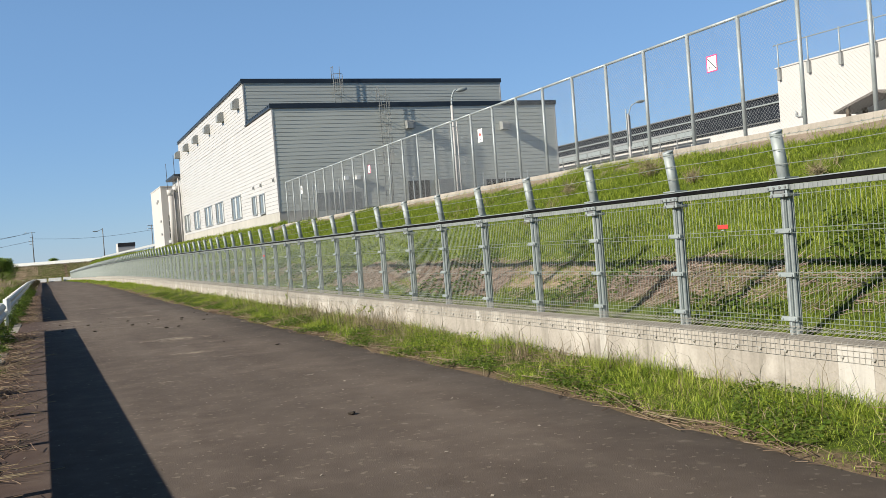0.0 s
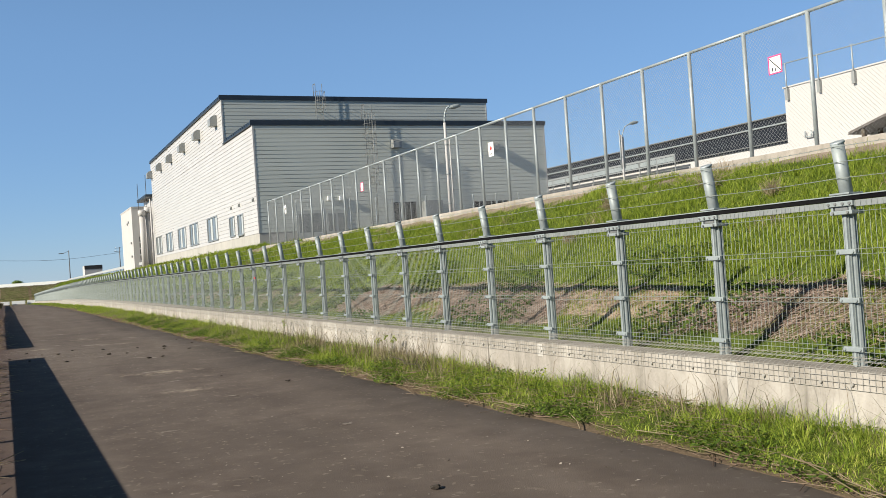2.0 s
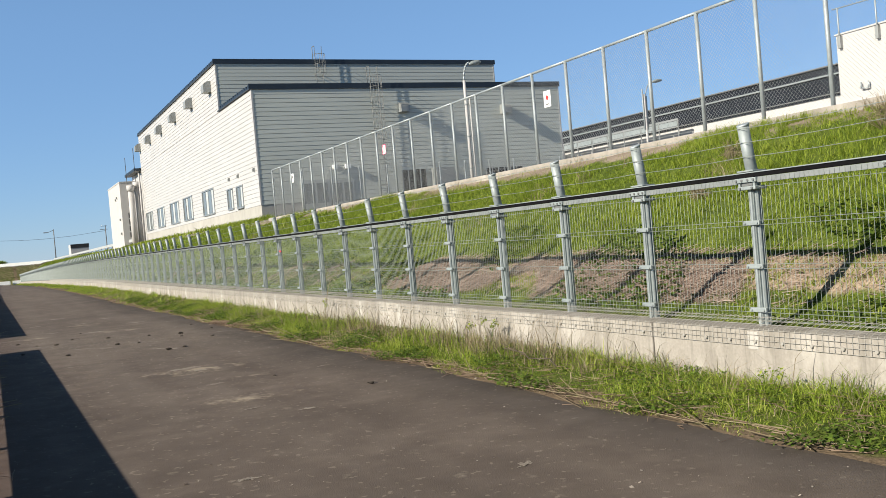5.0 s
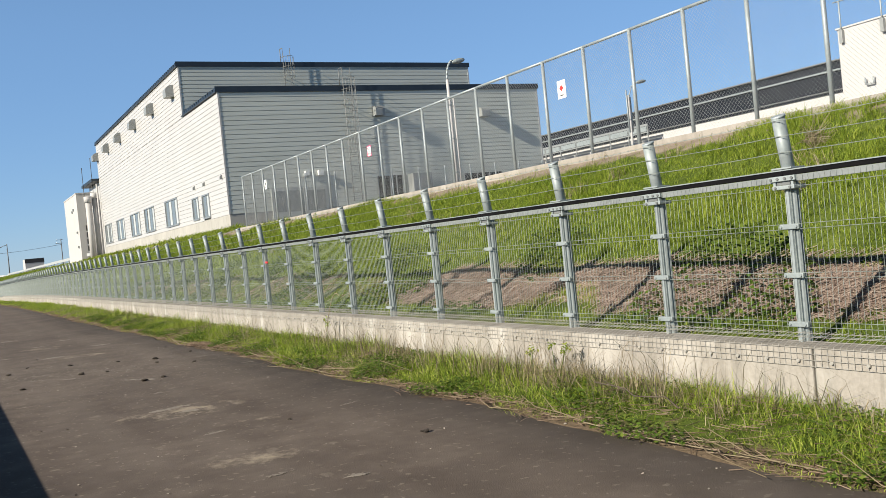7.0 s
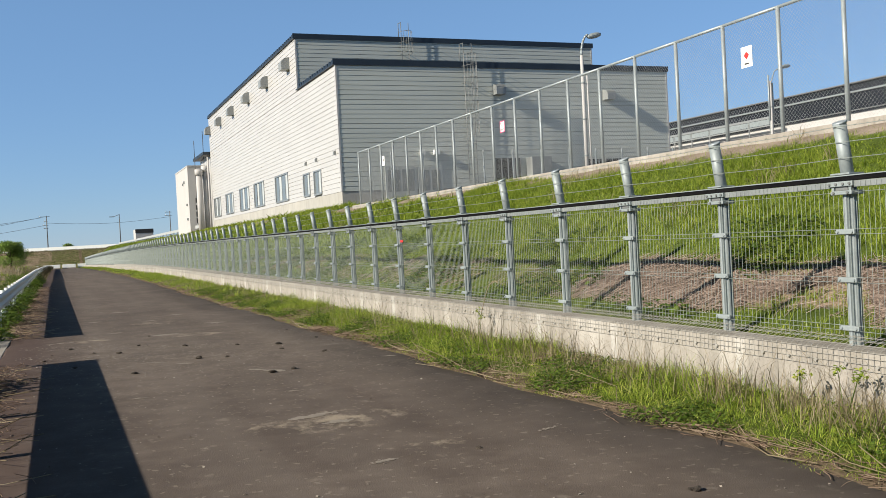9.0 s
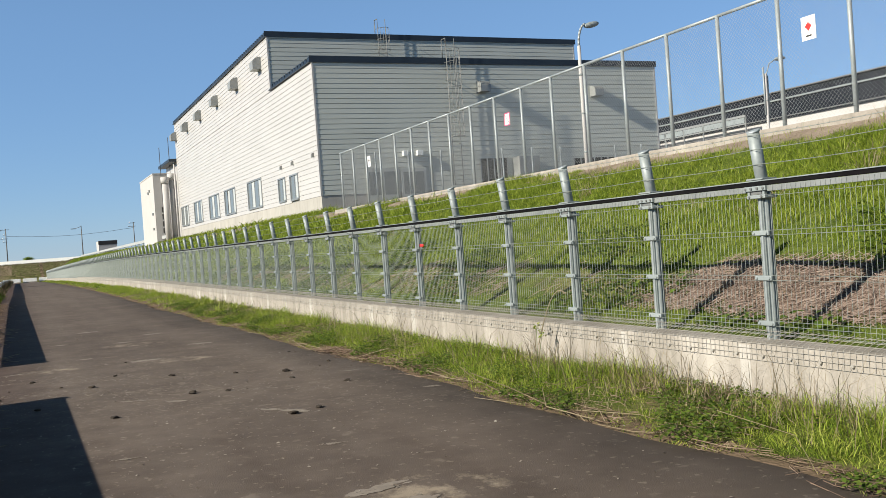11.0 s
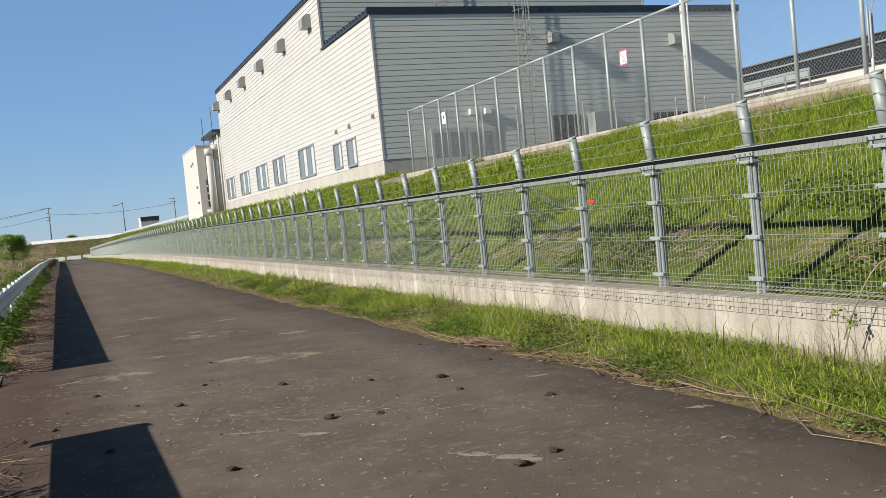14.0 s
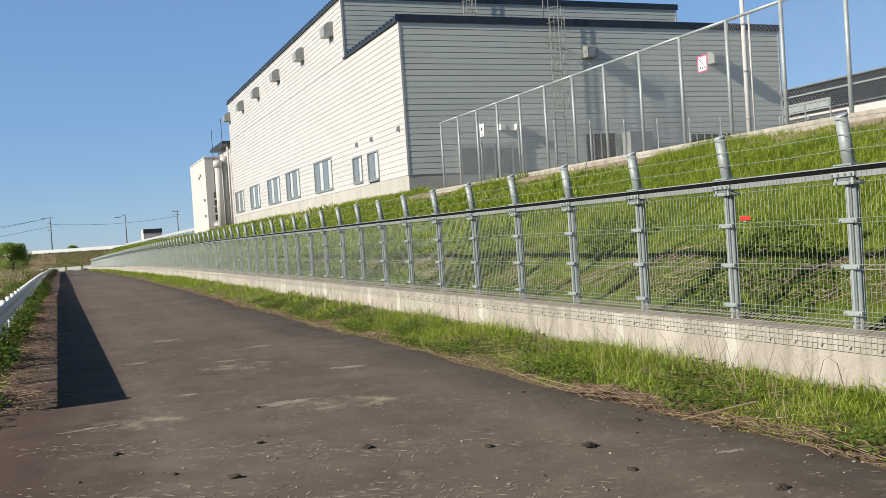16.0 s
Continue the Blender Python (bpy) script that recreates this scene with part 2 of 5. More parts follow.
def concrete_material(name, c1, c2, streak=1.0):
    m, nt, b = nodes_of(name)
    p = place(nt)
    big, runs, fine = noise_of(nt, p, 0.8, 5), noise_of(nt, p, 3.0, 4, 0.6, (1, 1.6, 0.15)), noise_of(nt, p, 45, 3)
    f = calc(nt, "ADD", calc(nt, "MULTIPLY", big, 0.6), calc(nt, "MULTIPLY", fine, 0.4))
    c = ramp(nt, f, [(0.3, c1), (0.7, c2)])
    dark = ramp(nt, runs, [(0.48, (0, 0, 0)), (0.68, (1, 1, 1))])
    c = mix(nt, calc(nt, "MULTIPLY", dark, 0.45 * streak), c, (0.17, 0.155, 0.13))
    # pale lime bloom in blotches and fine dark drips
    bloom = ramp(nt, noise_of(nt, p, 1.4, 5, 0.65, (1, 1, 0.6)), [(0.52, (0, 0, 0)), (0.66, (1, 1, 1))])
    c = mix(nt, calc(nt, "MULTIPLY", bloom, 0.38 * streak), c, (0.52, 0.49, 0.45))
    drips = ramp(nt, noise_of(nt, p, 9.0, 3, 0.6, (1, 1.3, 0.10)), [(0.58, (0, 0, 0)), (0.70, (1, 1, 1))])
    c = mix(nt, calc(nt, "MULTIPLY", drips, 0.3 * streak), c, (0.11, 0.10, 0.085))
    nt.links.new(c, b.inputs["Base Color"])
    b.inputs["Roughness"].default_value = 0.88
    bump(nt, b, calc(nt, "ADD", big, fine), 0.25, 0.006)
    return m


def glass_material():
    m, nt, b = nodes_of("window_glass")
    b.inputs["Base Color"].default_value = (0.15, 0.17, 0.18, 1)
    b.inputs["Roughness"].default_value = 0.16
    bump(nt, b, noise_of(nt, place(nt), 0.7, 2), 0.06, 0.02)
    return m


ASPHALT, GROUND = asphalt_material(), ground_material()
CONCRETE = concrete_material("weathered_concrete", (0.235, 0.212, 0.186), (0.372, 0.345, 0.308), 1.35)
FRESH = concrete_material("pale_mortar", (0.37, 0.352, 0.325), (0.455, 0.435, 0.405), 0.7)
KERB = concrete_material("kerb_concrete", (0.245, 0.222, 0.195), (0.36, 0.332, 0.295))
PLINTH = concrete_material("plinth_concrete", (0.315, 0.307, 0.288), (0.411, 0.400, 0.374), 0.7)
GALV = plain("galvanised_steel", (0.208, 0.240, 0.248), (0.310, 0.348, 0.355), 0.55, 0.2, 2.5, 40, 0.1, 0.002)
GALV_DULL = plain("dull_galvanised_tube", (0.285, 0.325, 0.345), (0.40, 0.445, 0.465), 0.55, 0.35, 9, 60, 0.2, 0.003)
WIRE = plain("zinc_coated_wire", (0.24, 0.275, 0.262), (0.34, 0.375, 0.358), 0.55, 0.35, 3, 60, 0.05, 0.001)
SKIRT = plain("weathered_skirt_wire", (0.32, 0.305, 0.28), (0.43, 0.415, 0.38), 0.55, 0.3, 3, 60, 0.05, 0.001)
CHAIN = plain("chain_link_wire", (0.27, 0.28, 0.28), (0.38, 0.39, 0.385), 0.5, 0.4, 3, 60, 0.05, 0.001)
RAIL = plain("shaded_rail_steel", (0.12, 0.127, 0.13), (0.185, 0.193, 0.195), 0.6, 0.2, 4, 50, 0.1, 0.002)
CHANNEL = plain("dull_channel_steel", (0.165, 0.180, 0.185), (0.24, 0.258, 0.262), 0.6, 0.2, 4, 50, 0.1, 0.002)
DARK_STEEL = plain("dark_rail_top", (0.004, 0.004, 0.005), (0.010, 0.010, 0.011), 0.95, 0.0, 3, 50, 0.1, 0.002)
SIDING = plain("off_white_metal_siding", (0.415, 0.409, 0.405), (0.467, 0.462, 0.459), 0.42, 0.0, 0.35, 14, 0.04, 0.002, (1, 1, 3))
# gable boards take a slightly lighter, greener tone than the long side
SIDING_SOUTH = plain("gable_metal_siding", (0.47, 0.492, 0.452), (0.535, 0.558, 0.518), 0.42, 0.0, 0.35, 14, 0.04, 0.002, (1, 1, 3))
JOINT = plain("dark_joint", (0.22, 0.22, 0.20), (0.30, 0.30, 0.28), 0.8)
NAVY = plain("navy_roof_metal", (0.012, 0.020, 0.032), (0.028, 0.040, 0.055), 0.45, 0.2, 1.0, 20, 0.1, 0.003)
WHITE = plain("white_painted_render", (0.425, 0.415, 0.410), (0.47, 0.46, 0.455), 0.75, 0.0, 0.4, 12, 0.1, 0.004)
RAILWHITE = plain("white_painted_steel", (0.68, 0.70, 0.70), (0.80, 0.81, 0.80), 0.45, 0.0, 2.0, 30, 0.08, 0.002)
# beam white with the grey of the guardrail's shaded side put into its colour
RAILGREY = plain("greyed_white_beam", (0.336, 0.352, 0.360), (0.448, 0.464, 0.464), 0.5, 0.1, 2.0, 30, 0.08, 0.002)
HOOD = plain("grey_sheet_metal", (0.235, 0.248, 0.248), (0.295, 0.308, 0.306), 0.45, 0.2, 1.5, 25, 0.06, 0.002)
FRAME = plain("aluminium_frame", (0.30, 0.315, 0.32), (0.38, 0.395, 0.40), 0.4, 0.6, 2, 30, 0.05, 0.001)
DARK = plain("dark_interior", (0.012, 0.013, 0.015), (0.03, 0.031, 0.034), 0.7)
BLIND = plain("pale_blind_fabric", (0.33, 0.36, 0.38), (0.45, 0.48, 0.49), 0.8)
DARKROOF = plain("charcoal_ribbed_roof", (0.010, 0.013, 0.019), (0.020, 0.024, 0.033), 0.5, 0.1, 0.6, 10, 0.1, 0.004)
RED = plain("red_plastic", (0.62, 0.02, 0.02), (0.75, 0.05, 0.04), 0.45, 0.0, 5, 40, 0.03, 0.001)
PINK = plain("sign_magenta_print", (0.70, 0.05, 0.18), (0.78, 0.08, 0.22), 0.5)
SIGNWHITE = plain("sign_white_plate", (0.78, 0.78, 0.77), (0.84, 0.84, 0.83), 0.45)
BLACK = plain("black_print", (0.02, 0.02, 0.022), (0.05, 0.05, 0.052), 0.5)
BARK = plain("bark", (0.05, 0.038, 0.028), (0.12, 0.095, 0.07), 0.9, 0.0, 4, 30, 0.6, 0.01)
MUD = plain("dried_mud", (0.022, 0.017, 0.013), (0.065, 0.05, 0.037), 0.95, 0.0, 12, 60, 0.6, 0.008)
POLE = plain("dark_grey_pole", (0.10, 0.10, 0.10), (0.17, 0.17, 0.165), 0.8)
SHINGLE = plain("brown_roof_shingle", (0.07, 0.06, 0.055), (0.14, 0.125, 0.115), 0.85, 0.0, 3, 25, 0.4, 0.01)
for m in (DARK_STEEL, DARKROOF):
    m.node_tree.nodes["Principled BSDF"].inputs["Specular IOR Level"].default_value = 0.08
GLASS = glass_material()
DOOR = plain("grey_door", (0.32, 0.34, 0.335), (0.39, 0.41, 0.405), 0.4)
GRASS = leaf_material("grass_blades", [(0.0, (0.066, 0.112, 0.010)), (0.35, (0.165, 0.235, 0.022)), (0.7, (0.29, 0.345, 0.046)), (0.93, (0.41, 0.40, 0.11)), (1.0, (0.50, 0.42, 0.21))], 0.7)
STRAW = leaf_material("dry_straw", [(0.0, (0.181, 0.139, 0.083)), (0.5, (0.335, 0.279, 0.181)), (1.0, (0.460, 0.405, 0.292))], 0.5)
DEAD = leaf_material("dead_mown_grass", [(0.0, (0.18, 0.125, 0.10)), (0.5, (0.42, 0.32, 0.265)), (1.0, (0.64, 0.53, 0.455))], 0.7)
THATCH = leaf_material("brown_thatch", [(0.0, (0.115, 0.072, 0.050)), (0.5, (0.28, 0.200, 0.145)), (1.0, (0.54, 0.43, 0.32))], 0.7)
VERGE = leaf_material("verge_blades", [(0.0, (0.052, 0.100, 0.011)), (0.3, (0.165, 0.25, 0.024)), (0.62, (0.31, 0.385, 0.050)), (0.86, (0.47, 0.46, 0.13)), (1.0, (0.62, 0.52, 0.28))], 0.85)
WEED = leaf_material("weed_leaves", [(0.0, (0.054, 0.099, 0.013)), (0.5, (0.108, 0.171, 0.025)), (1.0, (0.234, 0.270, 0.054))], 0.5)
SCRUB = leaf_material("scrub_blades", [(0.0, (0.05, 0.065, 0.02)), (0.5, (0.125, 0.10, 0.058)), (1.0, (0.23, 0.18, 0.11))], 0.8)
CROWN = leaf_material("tree_leaves", [(0.0, (0.14, 0.23, 0.05)), (0.5, (0.25, 0.36, 0.085)), (1.0, (0.38, 0.47, 0.14))], 0.5)


# ---- mesh helpers ----
def part(name, bm, material, parent=None, label=""):
    me = bpy.data.meshes.new(name)
    bm.to_mesh(me)
    bm.free()
    me.materials.append(material)
    ob = new(name, me)
    ob.parent = parent
    if label:
        ob["label"] = label
    return ob


def again(ob, parent, m):
    """Another object on the same mesh."""
    o = new(ob.name.split(".")[0], ob.data)
    o.parent = parent
    o.matrix_basis = m
    return o


def anchor(name, x, y, z, label, category, group="", kind=""):
    ob = new(name)
    ob.empty_display_size = 0.2
    ob.matrix_basis = pose(x, y, z)
    return tagged(ob, label, category, group, kind)


def block(bm, x0, x1, y0, y1, z0, z1, bevel=0.0):
    r = bmesh.ops.create_cube(bm, size=1, matrix=Matrix.Translation(((x0 + x1) / 2, (y0 + y1) / 2, (z0 + z1) / 2)) @ Matrix.Diagonal((x1 - x0, y1 - y0, z1 - z0, 1)))
    if bevel:
        es = list({e for v in r["verts"] for e in v.link_edges})
        bmesh.ops.bevel(bm, geom=es, offset=bevel, segments=2, affect="EDGES", profile=0.5)
    return bm


def boxed(*a, bevel=0.0):
    return block(bmesh.new(), *a, bevel=bevel)


def tube(bm, a, b, r, n=8, r2=None):
    a, b = Vector(a), Vector(b)
    q = (b - a).to_track_quat("Z", "Y").to_matrix()
    r2 = r if r2 is None else r2
    lo = [bm.verts.new(a + q @ Vector((r * math.cos(6.28319 * k / n), r * math.sin(6.28319 * k / n), 0))) for k in range(n)]
    hi = [bm.verts.new(b + q @ Vector((r2 * math.cos(6.28319 * k / n), r2 * math.sin(6.28319 * k / n), 0))) for k in range(n)]
    for k in range(n):
        bm.faces.new((lo[k], lo[(k + 1) % n], hi[(k + 1) % n], hi[k])).smooth = n > 5
    bm.faces.new(lo[::-1])
    bm.faces.new(hi)
    return bm


def path_tube(bm, pts, r, n=6):
    for a, b in zip(pts, pts[1:]):
        tube(bm, a, b, r, n)
    return bm


def prism(bm, outline, axis, a, b):
    """A closed outline drawn out along an axis; outline in the other two axes, in x, y, z order."""
    def at(u, v, w):
        return {"x": (w, u, v), "y": (u, w, v), "z": (u, v, w)}[axis]
    lo = [bm.verts.new(at(u, v, a)) for u, v in outline]
    hi = [bm.verts.new(at(u, v, b)) for u, v in outline]
    n = len(outline)
    for k in range(n):
        bm.faces.new((lo[k], lo[(k + 1) % n], hi[(k + 1) % n], hi[k]))
    bm.faces.new(lo[::-1])
    bm.faces.new(hi)
    bmesh.ops.recalc_face_normals(bm, faces=bm.faces[:])
    return bm


def raw_mesh(name, verts, loops, counts, material):
    me = bpy.data.meshes.new(name)
    me.vertices.add(len(verts))
    me.vertices.foreach_set("co", np.asarray(verts, np.float32).ravel())
    me.loops.add(len(loops))
    me.loops.foreach_set("vertex_index", np.asarray(loops, np.int32))
    me.polygons.add(len(counts))
    starts = np.concatenate(([0], np.cumsum(counts)[:-1]))
    me.polygons.foreach_set("loop_start", starts.astype(np.int32))
    me.polygons.foreach_set("loop_total", np.asarray(counts, np.int32))
    me.update(calc_edges=True)
    me.materials.append(material)
    return new(name, me)


# ---- the lie of the land ----
def smooth(a, b, v):
    t = np.clip((v - a) / (b - a), 0, 1)
    return t * t * (3 - 2 * t)


def ripple(x, y):
    return 0.5 * np.sin(1.7 * x + 0.6 * y) * np.sin(0.9 * y - 0.4 * x) + 0.3 * np.sin(3.9 * y + 1.3 * x) * np.sin(3.1 * x)


WALL_TOP = 0.53
BANK = [(5.95, 0.45), (6.6, 0.66), (9.0, 1.72), (11.2, 2.67), (12.04, 2.91), (12.5, 3.02), (13.2, 3.10)]


def sag(y):
    """The lane sinks gently towards its far end."""
    return -1.5 * np.clip((np.asarray(y, float) - 58) / 178, 0, 1.05) ** 1.4


def bend(y):
    """The lane, its wall and its fence swing a little to one side far off."""
    return -0.95 * np.clip((np.asarray(y, float) - 52) / 184, 0, 1.05) ** 1.3


def lie(x, y):
    """Height of the ground."""
    x, y = np.asarray(x, float) - bend(y), np.asarray(y, float)
    z = np.full(np.broadcast(x, y).shape, -0.05)
    z = np.where(x < -0.85, -0.05 + 0.07 * smooth(-0.85, -1.3, x) + 0.02 * ripple(x, y) * smooth(-0.9, -1.6, x), z)
    z = np.where(x < -2.0, z + 0.75 * smooth(60, 125, y) * (1 - smooth(170, 230, y)) * smooth(-2.0, -4.0, x), z)
    z = np.where(x > 4.3, -0.05 + 0.04 * smooth(4.3, 4.42, x) + 0.09 * smooth(4.4, 5.5, x), z)
    bank = np.interp(x, [p[0] for p in BANK], [p[1] for p in BANK])
    rough = 0.08 * ripple(x, y) * smooth(6.0, 6.6, x) * (1 - smooth(11.8, 12.3, x))
    z = np.where(x > 5.9, bank + rough, z)
    z = z + sag(y) * (1 - smooth(5.9, 12.0, x))
    # the bank crests higher along the hall
    z = z + 0.10 * smooth(48.5, 56, y) * (1 - smooth(97, 112, y)) * smooth(9.5, 12.2, x) * (1 - smooth(13.4, 14.2, x))
    across = smooth(250, 262, y) * 2.75
    return np.where(y > 250, np.maximum(z, across), z)


def build_ground():
    xs = np.concatenate((-np.geomspace(2500, 12, 22), np.linspace(-11, -2, 10), np.linspace(-1.8, -0.6, 7), [0, 1, 2, 3, 4, 4.3, 4.42], np.linspace(4.6, 5.7, 5), [5.8, 5.93], np.linspace(6.0, 12.7, 30), np.linspace(14, 60, 14), np.geomspace(75, 2500, 20)))
    ys = np.concatenate((-np.geomspace(2500, 30, 14), np.linspace(-25, 70, 240), np.linspace(72, 246, 60), np.linspace(249, 264, 8), np.geomspace(275, 4500, 22)))
    gx, gy = np.meshgrid(xs, ys)
    v = np.stack((gx, gy, lie(gx, gy)), -1).reshape(-1, 3)
    w, h = len(xs), len(ys)
    i = (np.arange(h - 1)[:, None] * w + np.arange(w - 1)[None, :]).ravel()
    quads = np.stack((i, i + 1, i + 1 + w, i + w), -1)
    ob = raw_mesh("ground", v, quads.ravel(), np.full(len(quads), 4), GROUND)
    ob.data.polygons.foreach_set("use_smooth", np.ones(len(quads), bool))
    return tagged(ob, "grassy ground with a green bank rising to a levelled yard", "ground", "", "structure")


build_ground()


def edge_left(y):
    return -0.70 - 0.002 * y + 0.02 * np.sin(0.9 * y) + 0.02 * np.sin(3.3 * y)


def edge_right(y):
    return 4.55 - 0.014 * np.clip(y - 12, 0, 30) + 0.06 * np.sin(0.8 * y + 1) + 0.04 * np.sin(2.9 * y)


def build_road():
    ys = np.concatenate((np.linspace(-30, 60, 220), np.linspace(62, 236, 60)))
    across = np.array((0, 0.012, 0.2, 0.4, 0.5, 0.6, 0.8, 0.988, 1))
    rows = []
    for y in ys:
        a, b = edge_left(y), edge_right(y)
        x = a + (b - a) * across + bend(y)
        z = 0.012 - 0.006 * (x - 1.5) - np.where((across == 0) | (across == 1), 0.03, 0) + sag(y)
        rows.append(np.stack((x, np.full(9, y), z), -1))
    v = np.array(rows).reshape(-1, 3)
    n, h = 9, len(ys)
    i = (np.arange(h - 1)[:, None] * n + np.arange(n - 1)[None, :]).ravel()
    quads = np.stack((i, i + 1, i + 1 + n, i + n), -1)
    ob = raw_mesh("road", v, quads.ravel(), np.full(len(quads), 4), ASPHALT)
    mod = ob.modifiers.new("thickness", "SOLIDIFY")
    mod.thickness, mod.offset = 0.12, -1
    tagged(ob, "worn brown-grey asphalt lane with pale dried mud", "road", "", "structure")


build_road()

# ---- low concrete wall ----
wall = anchor("wall_retaining", 5.68, 0, 0, "low weathered concrete retaining wall with stains", "wall", "", "structure")
JOINTS = [-27.03 + 20.003 * k for k in range(13)] + [238]


def sunk(bm):
    """Lets a long piece of the wall follow the lane down."""
    for v in bm.verts:
        v.co.z += float(sag(v.co.y))
        v.co.x += float(bend(v.co.y))
    return bm


for a, b in zip(JOINTS, JOINTS[1:]):
    part("wall_section", sunk(boxed(0, 0.30, a + 0.012, b - 0.012, -0.25, WALL_TOP, bevel=0.012)), CONCRETE, wall)
    part("joint_filler", sunk(boxed(0.03, 0.27, a, b, -0.25, WALL_TOP - 0.02)), JOINT, wall, "dark filler in the joints")
for y, w, lo in ((4.9, 0.34, -0.05), (8.4, 0.13, 0.0), (11.64, 0.12, 0.36), (17.3, 0.10, 0.1), (19.3, 0.12, 0.05), (21.0, 0.1, 0.05), (26.5, 0.16, 0.0), (28.4, 0.22, 0.0), (32.1, 0.16, 0.0), (34.1, 0.14, 0.0), (35.8, 0.18, 0.0), (37.6, 0.2, 0.0), (41.0, 0.2, 0.0), (45.5, 0.2, 0.0)):
    part("mortar_patch", boxed(-0.004, 0.004, y - w / 2, y + w / 2, lo, WALL_TOP - 0.02, bevel=0.002), FRESH, wall, "paler mortar patch")

# ---- lower fence ----
POST_Y0, BAY = 13.250, 1.497
FX = 5.945
fence = anchor("security_fence", FX, POST_Y0, WALL_TOP, "galvanised wire mesh security fence with barbed wire on a concrete wall", "fence")
RAIL_Z = 1.78 - WALL_TOP


def post_mesh():
    bm = bmesh.new()
    w = 0.054
    ring = []
    for k in range(32):
        a = 6.28319 * k / 32
        g = 0.72 if k in (12, 14, 18, 20, 24, 8) else 1.0
        ring.append((w * g * math.cos(a), w * g * math.sin(a)))
    levels = [(0, 0, 0), (0, 0, RAIL_Z + 0.05)]
    prev = None
    for dx, dy, z in levels:
        cur = [bm.verts.new((u + dx, v + dy, z)) for u, v in ring]
        if prev:
            for k in range(32):
                bm.faces.new((prev[k], prev[(k + 1) % 32], cur[(k + 1) % 32], cur[k]))
        prev = cur
    bm.faces.new(prev)
    tube(bm, (0, 0, RAIL_Z), (-0.075, 0, 1.735), 0.051, 20)
    for f in (0.30, 0.62, 0.93):
        z = RAIL_Z + 0.10 + (1.735 - RAIL_Z - 0.10) * f
        tube(bm, (-0.07 - 0.058 * f, 0, z), (-0.04 - 0.058 * f, 0, z), 0.009, 6)
    return bm


def clamp_mesh(h, long, proud):
    bm = boxed(-proud, -0.045, -long, long, -h / 2, h / 2, bevel=0.006)
    for y in (-long + 0.02, long - 0.02):
        tube(bm, (-proud - 0.012, y, 0), (-proud + 0.01, y, 0), 0.011, 6)
    return bm


def bracket_mesh():
    """Plates above and below the rail, and an angle that grips it."""
    z = RAIL_Z
    bm = boxed(-0.095, 0.045, -0.105, 0.105, z - 0.068, z - 0.036, bevel=0.006)
    block(bm, -0.105, -0.078, -0.125, 0.125, z - 0.004, z + 0.036, bevel=0.004)
    block(bm, -0.098, 0.06, -0.095, 0.095, z + 0.087, z + 0.101, bevel=0.003)
    for y in (-0.085, 0.085):
        block(bm, -0.088, -0.06, y - 0.012, y + 0.012, z - 0.04, z + 0.0)
    return bm


def bolts_mesh():
    z = RAIL_Z
    bm = bmesh.new()
    for y in (-0.10, -0.035, 0.035, 0.10):
        tube(bm, (-0.115, y, z + 0.016), (-0.10, y, z + 0.016), 0.012, 6)
    for y in (-0.07, 0.07):
        tube(bm, (-0.106, y, z - 0.052), (-0.09, y, z - 0.052), 0.011, 6)
    block(bm, -0.084, -0.056, -0.06, 0.06, z - 0.034, z - 0.006)
    return bm


def panel_mesh():
    """Mesh of one bay: upright wires and paired cross wires."""
    bm = bmesh.new()
    n, r = 30, 0.0018
    for k in range(n):
        y = BAY * (k + 0.5) / n
        tube(bm, (-0.045, y, 0.035), (-0.045, y, RAIL_Z), r, 4)
        tube(bm, (-0.079, y, RAIL_Z - 0.012), (-0.079, y, RAIL_Z + 0.03), r * 1.5, 4)
    for z in (0.05, 0.117, 0.157, 0.496, 0.536, 0.873, 0.913, 1.20):
        tube(bm, (-0.052, 0, z), (-0.052, BAY, z), r * 1.15, 4)
    return bm


def skirt_mesh():
    """Bent mesh that closes the gap between fence and wall and hangs over its edge."""
    bm = bmesh.new()
    n, r = 27, 0.0021
    for k in range(n):
        y = BAY * (k + 0.25) / n
        path_tube(bm, [(-0.045, y, 0.085), (-0.11, y + 0.012, 0.075), (-0.21, y + 0.02, 0.035), (-0.268, y + 0.02, 0.012), (-0.275, y + 0.02, -0.14)], r, 4)
    for x, z in ((-0.09, 0.078), (-0.15, 0.058), (-0.21, 0.037), (-0.278, 0.0), (-0.278, -0.045), (-0.278, -0.09), (-0.278, -0.137)):
        tube(bm, (x, 0, z), (x, BAY, z), r, 4)
    for k in range(5):
        y = BAY * (k + 0.5) / 5
        tube(bm, (-0.287, y, -0.10), (-0.26, y, -0.10), 0.014, 6)
    return bm


def rail_mesh():
    z = RAIL_Z
    return prism(bmesh.new(), [(-0.075, z - 0.012), (-0.075, z + 0.036), (-0.025, z + 0.036), (-0.025, z - 0.012), (-0.035, z - 0.012), (-0.035, z + 0.026), (-0.065, z + 0.026), (-0.065, z - 0.012)], "y", 0.0, BAY)


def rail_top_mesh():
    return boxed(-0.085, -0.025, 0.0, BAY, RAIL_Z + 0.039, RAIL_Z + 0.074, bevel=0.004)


def lip_mesh():
    return boxed(-0.094, -0.02, 0.0, BAY, RAIL_Z + 0.075, RAIL_Z + 0.083)


